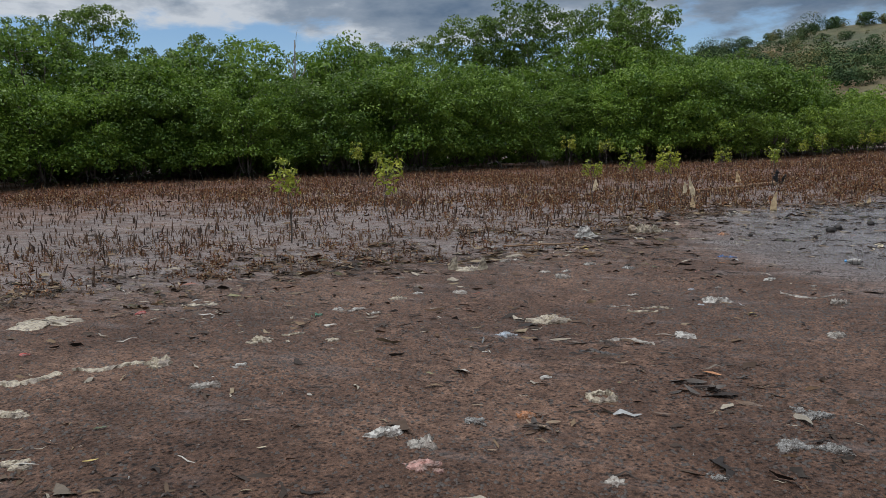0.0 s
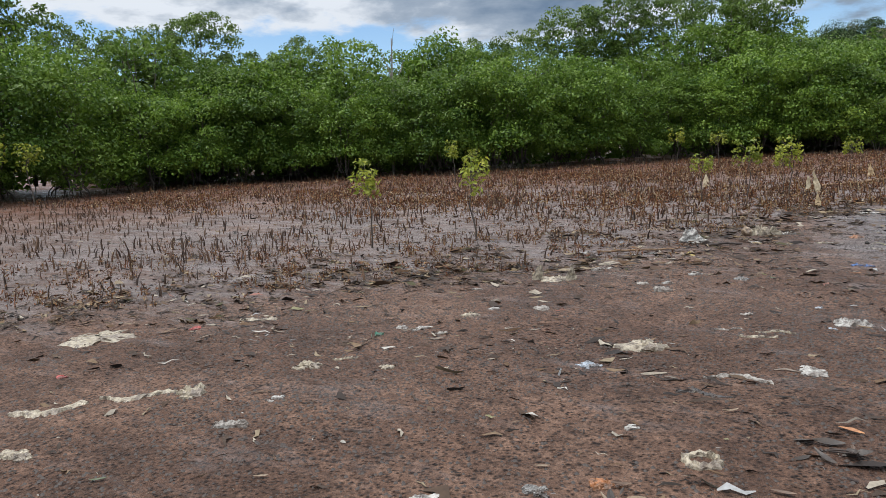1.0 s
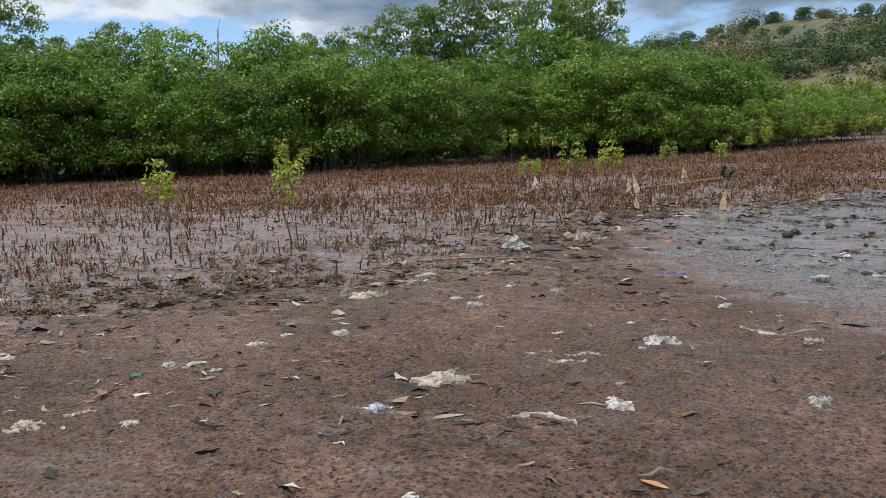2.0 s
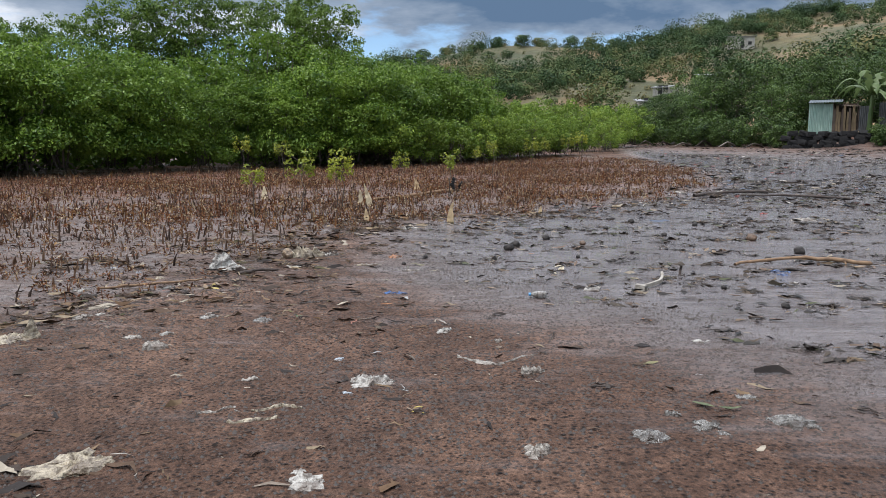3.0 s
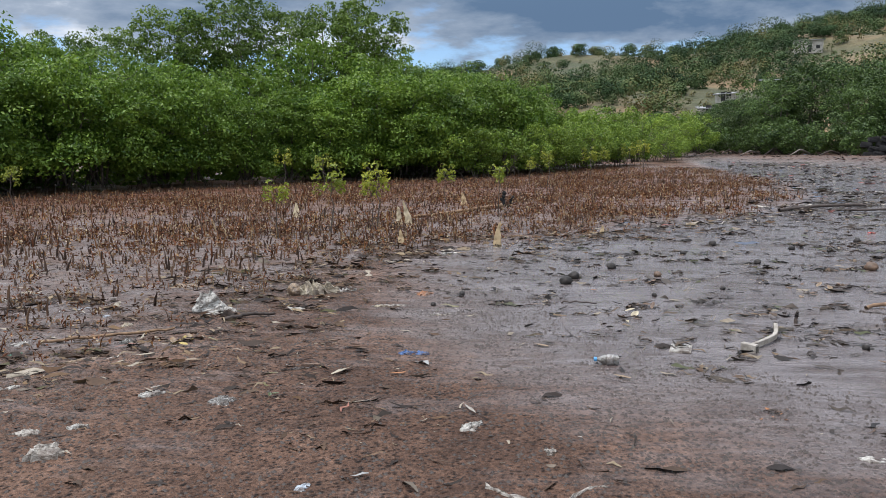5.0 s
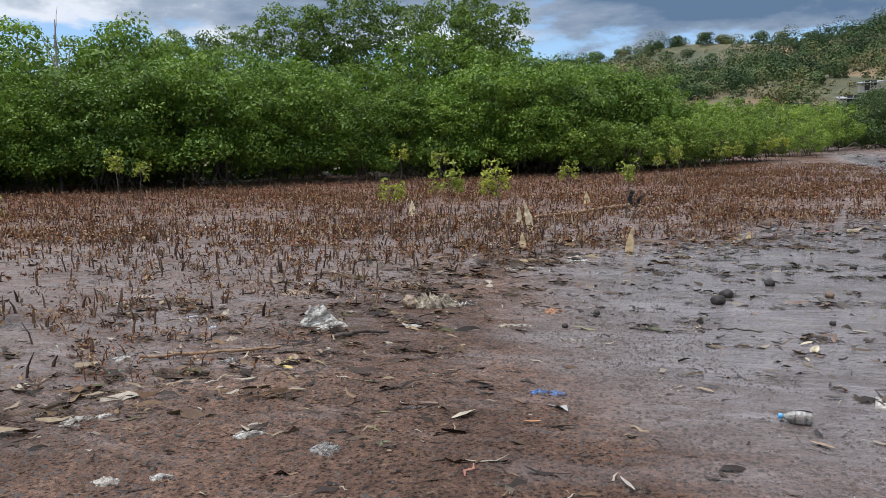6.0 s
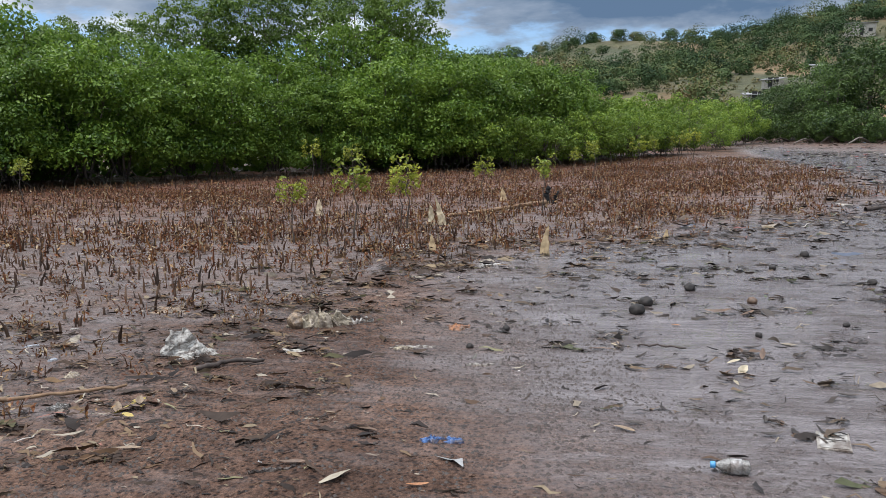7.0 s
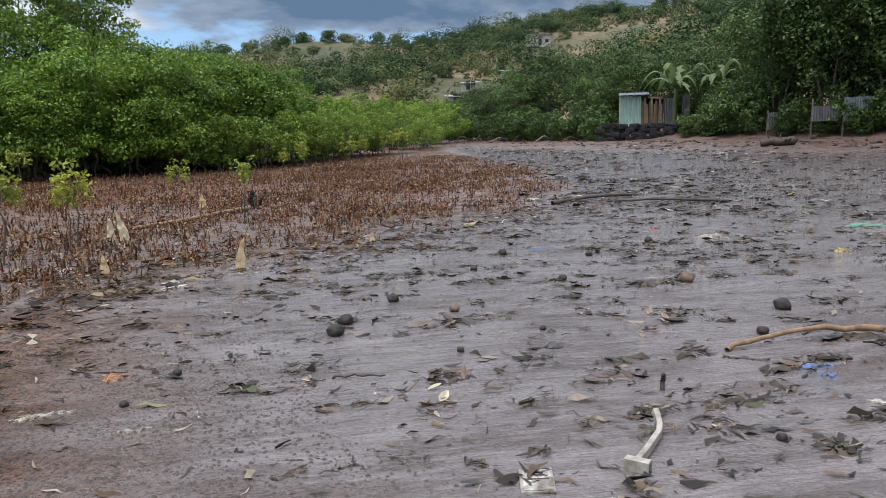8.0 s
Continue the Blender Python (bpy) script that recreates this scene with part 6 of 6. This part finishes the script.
def husk(x, y, r, mat, label, seed):
    rn = random.Random(seed)
    bm = bmesh.new()
    bmesh.ops.create_icosphere(bm, subdivisions=3, radius=r)
    off = Vector((rn.uniform(0, 90), 0, 0))
    for v in bm.verts:
        v.co *= 1 + 0.22 * noise.noise(v.co * (1.4 / r) + off) + 0.06 * noise.noise(v.co * (5 / r))
        v.co.z = v.co.z * 0.82 + r * 0.45
    for f in bm.faces:
        f.smooth = True
    lay("coconut_husk", bm, mat, x, y, rn.uniform(0, 360), label, "husk", "dark husks and stones")


for i, (x, y, r) in enumerate(((0.9, 10.78, 0.062), (0.41, 10.08, 0.07), (0.31, 9.76, 0.075), (4.09, 9.53, 0.08), (2.59, 12.98, 0.06), (2.77, 11.3, 0.05), (2.36, 7.12, 0.03), (2.62, 6.25, 0.042), (1.15, 9.0, 0.03), (-1.0, 8.5, 0.03), (-0.78, 9.05, 0.035),
                               (3.44, 8.85, 0.05), (1.9, 9.4, 0.03), (2.0, 12.1, 0.045), (3.6, 12.6, 0.05), (4.8, 13.4, 0.06))):
    husk(x, y, r * 0.9, NUT, "round black sodden husk lying in wet silt", 300 + i)
husk(1.37, 10.22, 0.045, NUT_BROWN, "round brown husk lying in wet silt", 340)
husk(3.94, 10.85, 0.075, NUT_BROWN, "large brown broken husk on wet silt", 341)
lay("plastic_wad", crumple(0.15, 0.13, 0.06, 777), FILM["pale"], 0.24, 4.27, 0, "balled pale plastic wad on mud", "litter", "plastic litter on the mud")


# ---- small loose bits, past counting ----
def flakes(x, y, size, rng, lift=0.006):
    """Torn leaves and stalks: uneven blades, crooked and twisted along their length."""
    n = len(x)
    a = rng.normal(0, 0.75, n)
    s = size * (0.30 + 1.9 * rng.uniform(0, 1, n) ** 3)
    wide = s * np.where(rng.uniform(0, 1, n) < 0.55, rng.uniform(0.05, 0.14, n), rng.uniform(0.15, 0.42, n))
    u = np.array([-0.5, -0.16, 0.18, 0.5])
    bow = rng.normal(0, 0.10, (n, 4)) * s[:, None]
    arch = rng.uniform(-0.06, 0.13, (n, 4)) * s[:, None]
    roll = rng.normal(0, 0.45, (n, 1)) + rng.normal(0, 0.9, (n, 1)) * u[None]
    half = wide[:, None] * np.array([0.30, 1.0, 0.85, 0.18])[None] * rng.uniform(0.55, 1.2, (n, 4)) * 0.5
    ca, sa = np.cos(a)[:, None], np.sin(a)[:, None]
    along_, across = u[None] * s[:, None], bow
    z0 = (land(x, y) + lift)[:, None] + np.maximum(arch, -0.003)
    V = []
    for sg in (1, -1):
        c = across + sg * half * np.cos(roll)
        V.append(np.stack([x[:, None] + along_ * ca - c * sa, y[:, None] + along_ * sa + c * ca, z0 + sg * half * np.sin(roll)], -1))
    V = np.stack(V, 2).reshape(-1, 3)
    i = np.arange(n)[:, None] * 8
    F = np.stack([i + 2 * k + np.array([[0, 1, 3, 2]]) for k in range(3)], 1).reshape(-1, 4)
    return V, F


rngD = np.random.default_rng(41)
x, y = field(46000, (-11, 4.5, -3, 13), rngD)
lines_ = 0.5 + 0.5 * np.sin(1.6 * (y + 0.35 * x) + 1.2 * np.sin(x * 0.8))
e, ch = -side(PEG_EDGE, x, y), side(CHANNEL, x, y)
bare = smooth(-2.5, -0.6, x - 0.25 * y) * smooth(1.0, 3.0, y)
keep = (ch < 0.3) & (rngD.uniform(0, 1, len(x)) < (0.16 + 0.45 * lines_ ** 2) * (1 - 0.7 * bare) + 0.6 * np.exp(-(e / 1.1) ** 2))
V, F = flakes(x[keep], y[keep], 0.06, rngD, 0.004)
tagged(new("leaf_crumbs", mesh_np("leaf_crumbs", V, F, BITS)), "scattered bits of dead leaf and litter on mud", "debris", kind="stuff")

rngS2 = np.random.default_rng(77)
x, y = field(16000, (-11, 4.5, -3, 12), rngS2)
lines_ = 0.5 + 0.5 * np.sin(1.6 * (y + 0.35 * x) + 1.2 * np.sin(x * 0.8))
keep = (side(CHANNEL, x, y) < 0.2) & (side(PEG_EDGE, x, y) > -0.5) & (rngS2.uniform(0, 1, len(x)) < 0.05 + 0.33 * lines_ ** 3 * (0.3 + 0.7 * (0.5 + 0.5 * np.sin(2.7 * x + 1.7 * np.sin(1.9 * y)))))
keep &= rngS2.uniform(0, 1, len(x)) > 0.75 * smooth(-2.5, -0.6, x - 0.25 * y) * smooth(1.0, 3.0, y)
V, F = flakes(x[keep], y[keep], 0.11, rngS2, 0.006)
tagged(new("leaf_scraps", mesh_np("leaf_scraps", V, F, BITS)), "torn dead leaves and muddy scraps in drift bands", "debris", kind="stuff")

SCRAP = scatter_material("torn_plastic", (0.30, 0.275, 0.24), (0.16, 0.125, 0.095), (0.25, 0.21, 0.16), (0.38, 0.355, 0.315), (0.11, 0.085, 0.062), (0.21, 0.18, 0.14), (0.28, 0.28, 0.275), (0.17, 0.155, 0.075), (0.33, 0.29, 0.22), (0.24, 0.10, 0.07), (0.13, 0.105, 0.08), rough=0.5)
rngK = np.random.default_rng(88)
x, y = field(5200, (-9, 3.0, -3, 9), rngK)
band = 0.5 + 0.5 * np.sin(1.6 * (y + 0.35 * x) + 1.2 * np.sin(x * 0.8))
keep = (side(CHANNEL, x, y) < 0.2) & (side(PEG_EDGE, x, y) > -1.5) & (rngK.uniform(0, 1, len(x)) < (0.05 + 0.42 * band ** 2) * (0.25 + 0.75 * smooth(0.5, -3.0, x)))
V, F = flakes(x[keep], y[keep], 0.085, rngK, 0.008)
tagged(new("plastic_shreds", mesh_np("plastic_shreds", V, F, SCRAP)), "small pale shreds of torn plastic strewn over mud", "debris", kind="stuff")

x, y = field(60000, (-27, 9, -2, 36), rngD)
e = -side(PEG_EDGE, x, y)
keep = (e > -0.6) & (side(TREE_LINE, x, y) > -1) & (rngD.uniform(0, 1, len(x)) < 0.8 * np.exp(-np.maximum(e, 0) / 3.0) + 0.2)
V, F = flakes(x[keep], y[keep], 0.10, rngD, 0.016)
tagged(new("strand_litter", mesh_np("strand_litter", V, F, BITS)), "dead leaves and scraps stranded among breathing roots", "debris", kind="stuff")

x, y = field(52000, (-13, 6, -3, 20), rngD)
e = -side(PEG_EDGE, x, y)
keep = rngD.uniform(0, 1, len(x)) < 0.85 * np.exp(-((e + 0.1) / 1.05) ** 2) * (0.35 + 0.65 * (0.5 + 0.5 * np.sin(2.3 * x + np.sin(2.9 * y))))
V, F = flakes(x[keep], y[keep], 0.11, rngD, 0.014)
tagged(new("strand_line", mesh_np("strand_line", V, F, BITS)), "strand line of dead leaves and torn scraps", "debris", kind="stuff")

x, y = field(44000, (-2, 13, 2, 24), rngD)
ch = side(CHANNEL, x, y)
clump = 0.5 + 0.5 * np.sin(1.9 * y + 1.4 * np.sin(0.9 * x)) * np.sin(1.1 * x + 0.7 * y)
keep = (ch > 0.1) & (rngD.uniform(0, 1, len(x)) < 0.10 + 0.5 * clump ** 3 + 0.5 * smooth(10, 20, y))
cx, cy = field(720, (-1, 14, 3.5, 24), rngD)
ok = side(CHANNEL, cx, cy) > 0.3
cx, cy = np.repeat(cx[ok], 44), np.repeat(cy[ok], 44)
spread = np.repeat(rngD.uniform(0.3, 1.1, ok.sum()), 44)
x = np.concatenate([x[keep], cx + rngD.normal(0, 0.17, len(cx)) * spread])
y = np.concatenate([y[keep], cy + rngD.normal(0, 0.10, len(cx)) * spread])
V, F = flakes(x, y, 0.068, rngD)
tagged(new("channel_debris", mesh_np("channel_debris", V, F, BITS_DARK)), "dark sodden leaf scraps lying in wet silt", "debris", kind="stuff")

x, y = field(150000, (3, 38, 9, 75), rngD)
b = side(BANK, x, y)
keep = (b < -0.3) & (side(CHANNEL, x, y) > 0.2) & (rngD.uniform(0, 1, len(x)) < (0.16 + 0.35 * np.exp(-(b / 5.0) ** 2) + 0.45 * np.exp(-((b + 11) / 6.0) ** 2)) * smooth(9, 19, y + 0.5 * x - 3) * (0.10 + 0.75 * (0.5 + 0.5 * np.sin(b * 1.5 + 1.6 * np.sin(y * 0.35))) ** 1.5 * (0.3 + 0.7 * (0.5 + 0.5 * np.sin(2.1 * x + 1.9 * np.sin(1.3 * y))))))
V, F = flakes(x[keep], y[keep], 0.16, rngD, 0.025)
tagged(new("tide_line_trash", mesh_np("tide_line_trash", V, F, TRASH)), "dense tide line of mixed plastic and plant trash", "debris", kind="stuff")

x, y = field(9000, (1.5, 10.5, 14, 45), rngD)
e = np.abs(side(PEG_EDGE, x, y))
keep = rngD.uniform(0, 1, len(x)) < np.exp(-(e / 0.9) ** 2)
V, F = flakes(x[keep], y[keep], 0.17, rngD, 0.03)
tagged(new("edge_trash", mesh_np("edge_trash", V, F, TRASH)), "trash caught along the edge of the rusty stubble", "debris", kind="stuff")


def heaps(n, box, gate, per, wide, high, size, rng, flat=0.55):
    """Small matted heaps of leaves and stalks."""
    hx, hy = field(n, box, rng)
    hx, hy = hx[gate(hx, hy)], hy[gate(hx, hy)]
    k = np.repeat(np.arange(len(hx)), per)
    big = rng.uniform(0.35, 1.25, len(hx))[k]
    ox, oy = rng.normal(0, wide, len(k)) * big, rng.normal(0, wide * flat, len(k)) * big
    x, y = hx[k] + ox, hy[k] + oy
    rise = high * big * np.exp(-(ox / (wide * big)) ** 2) * rng.uniform(0, 1, len(k))
    V, F = flakes(x, y, size, rng, 0.004)
    V[:, 2] += np.repeat(rise, 8)
    return V, F


rngH = np.random.default_rng(57)
V, F = heaps(1000, (-9, 3, 1, 15), lambda a, b: (np.abs(side(PEG_EDGE, a, b) + 0.3) < 0.3 + 1.5 * np.abs(np.sin(1.3 * a + 2 * np.sin(0.9 * b)))), 44, 0.12, 0.05, 0.085, rngH)
tagged(new("strand_heaps", mesh_np("strand_heaps", V, F, HEAP)), "matted brown leaf heaps stranded along the stubble edge", "debris", kind="stuff")
V, F = heaps(900, (-1, 14, 4.5, 26), lambda a, b: (side(CHANNEL, a, b) > 0.4) & (np.sin(1.7 * b + 1.3 * np.sin(0.8 * a)) > -0.2), 30, 0.12, 0.035, 0.085, rngH, 0.4)
tagged(new("channel_heaps", mesh_np("channel_heaps", V, F, BITS_DARK)), "low dark heaps of sodden leaves in the channel", "debris", kind="stuff")
V, F = heaps(1000, (3, 26, 14, 48), lambda a, b: (side(CHANNEL, a, b) > 0.3) & (side(BANK, a, b) < -2) & (np.sin(0.9 * side(BANK, a, b) + 1.3 * np.sin(0.5 * b)) > -0.1), 36, 0.22, 0.09, 0.13, rngH, 0.45)
tagged(new("tide_heaps", mesh_np("tide_heaps", V, F, TRASH)), "dark tide-line heaps of trash and driftweed", "debris", kind="stuff")


def pellets(x, y, r):
    n = len(x)
    z = land(x, y)
    o = np.array([[1, 0, 0], [0, 1, 0], [-1, 0, 0], [0, -1, 0], [0, 0, 0.8]])
    V = (np.stack([x, y, z], 1)[:, None] + o[None] * r[:, None, None]).reshape(-1, 3)
    b = np.arange(n)[:, None] * 5
    return V, np.concatenate([b + [[0, 1, 4]], b + [[1, 2, 4]], b + [[2, 3, 4]], b + [[3, 0, 4]]], 1).reshape(-1, 3)


x, y = field(190000, (-6, 4.5, -2.5, 10), rngD)
spot = 0.5 + 0.5 * np.sin(1.7 * x + np.sin(1.3 * y)) * np.sin(1.5 * y + np.sin(1.1 * x))
keep = (side(CHANNEL, x, y) < 0.8) & (side(PEG_EDGE, x, y) > -0.3) & (rngD.uniform(0, 1, len(x)) < 0.12 + 0.6 * spot)
V, F = pellets(x[keep], y[keep], 0.004 + 0.011 * rngD.uniform(0, 1, keep.sum()) ** 2.5)
tagged(new("mud_pellets", mesh_np("mud_pellets", V, F, PELLET)), "tiny dark mud pellets sprinkled over the flat", "pellets", kind="stuff")
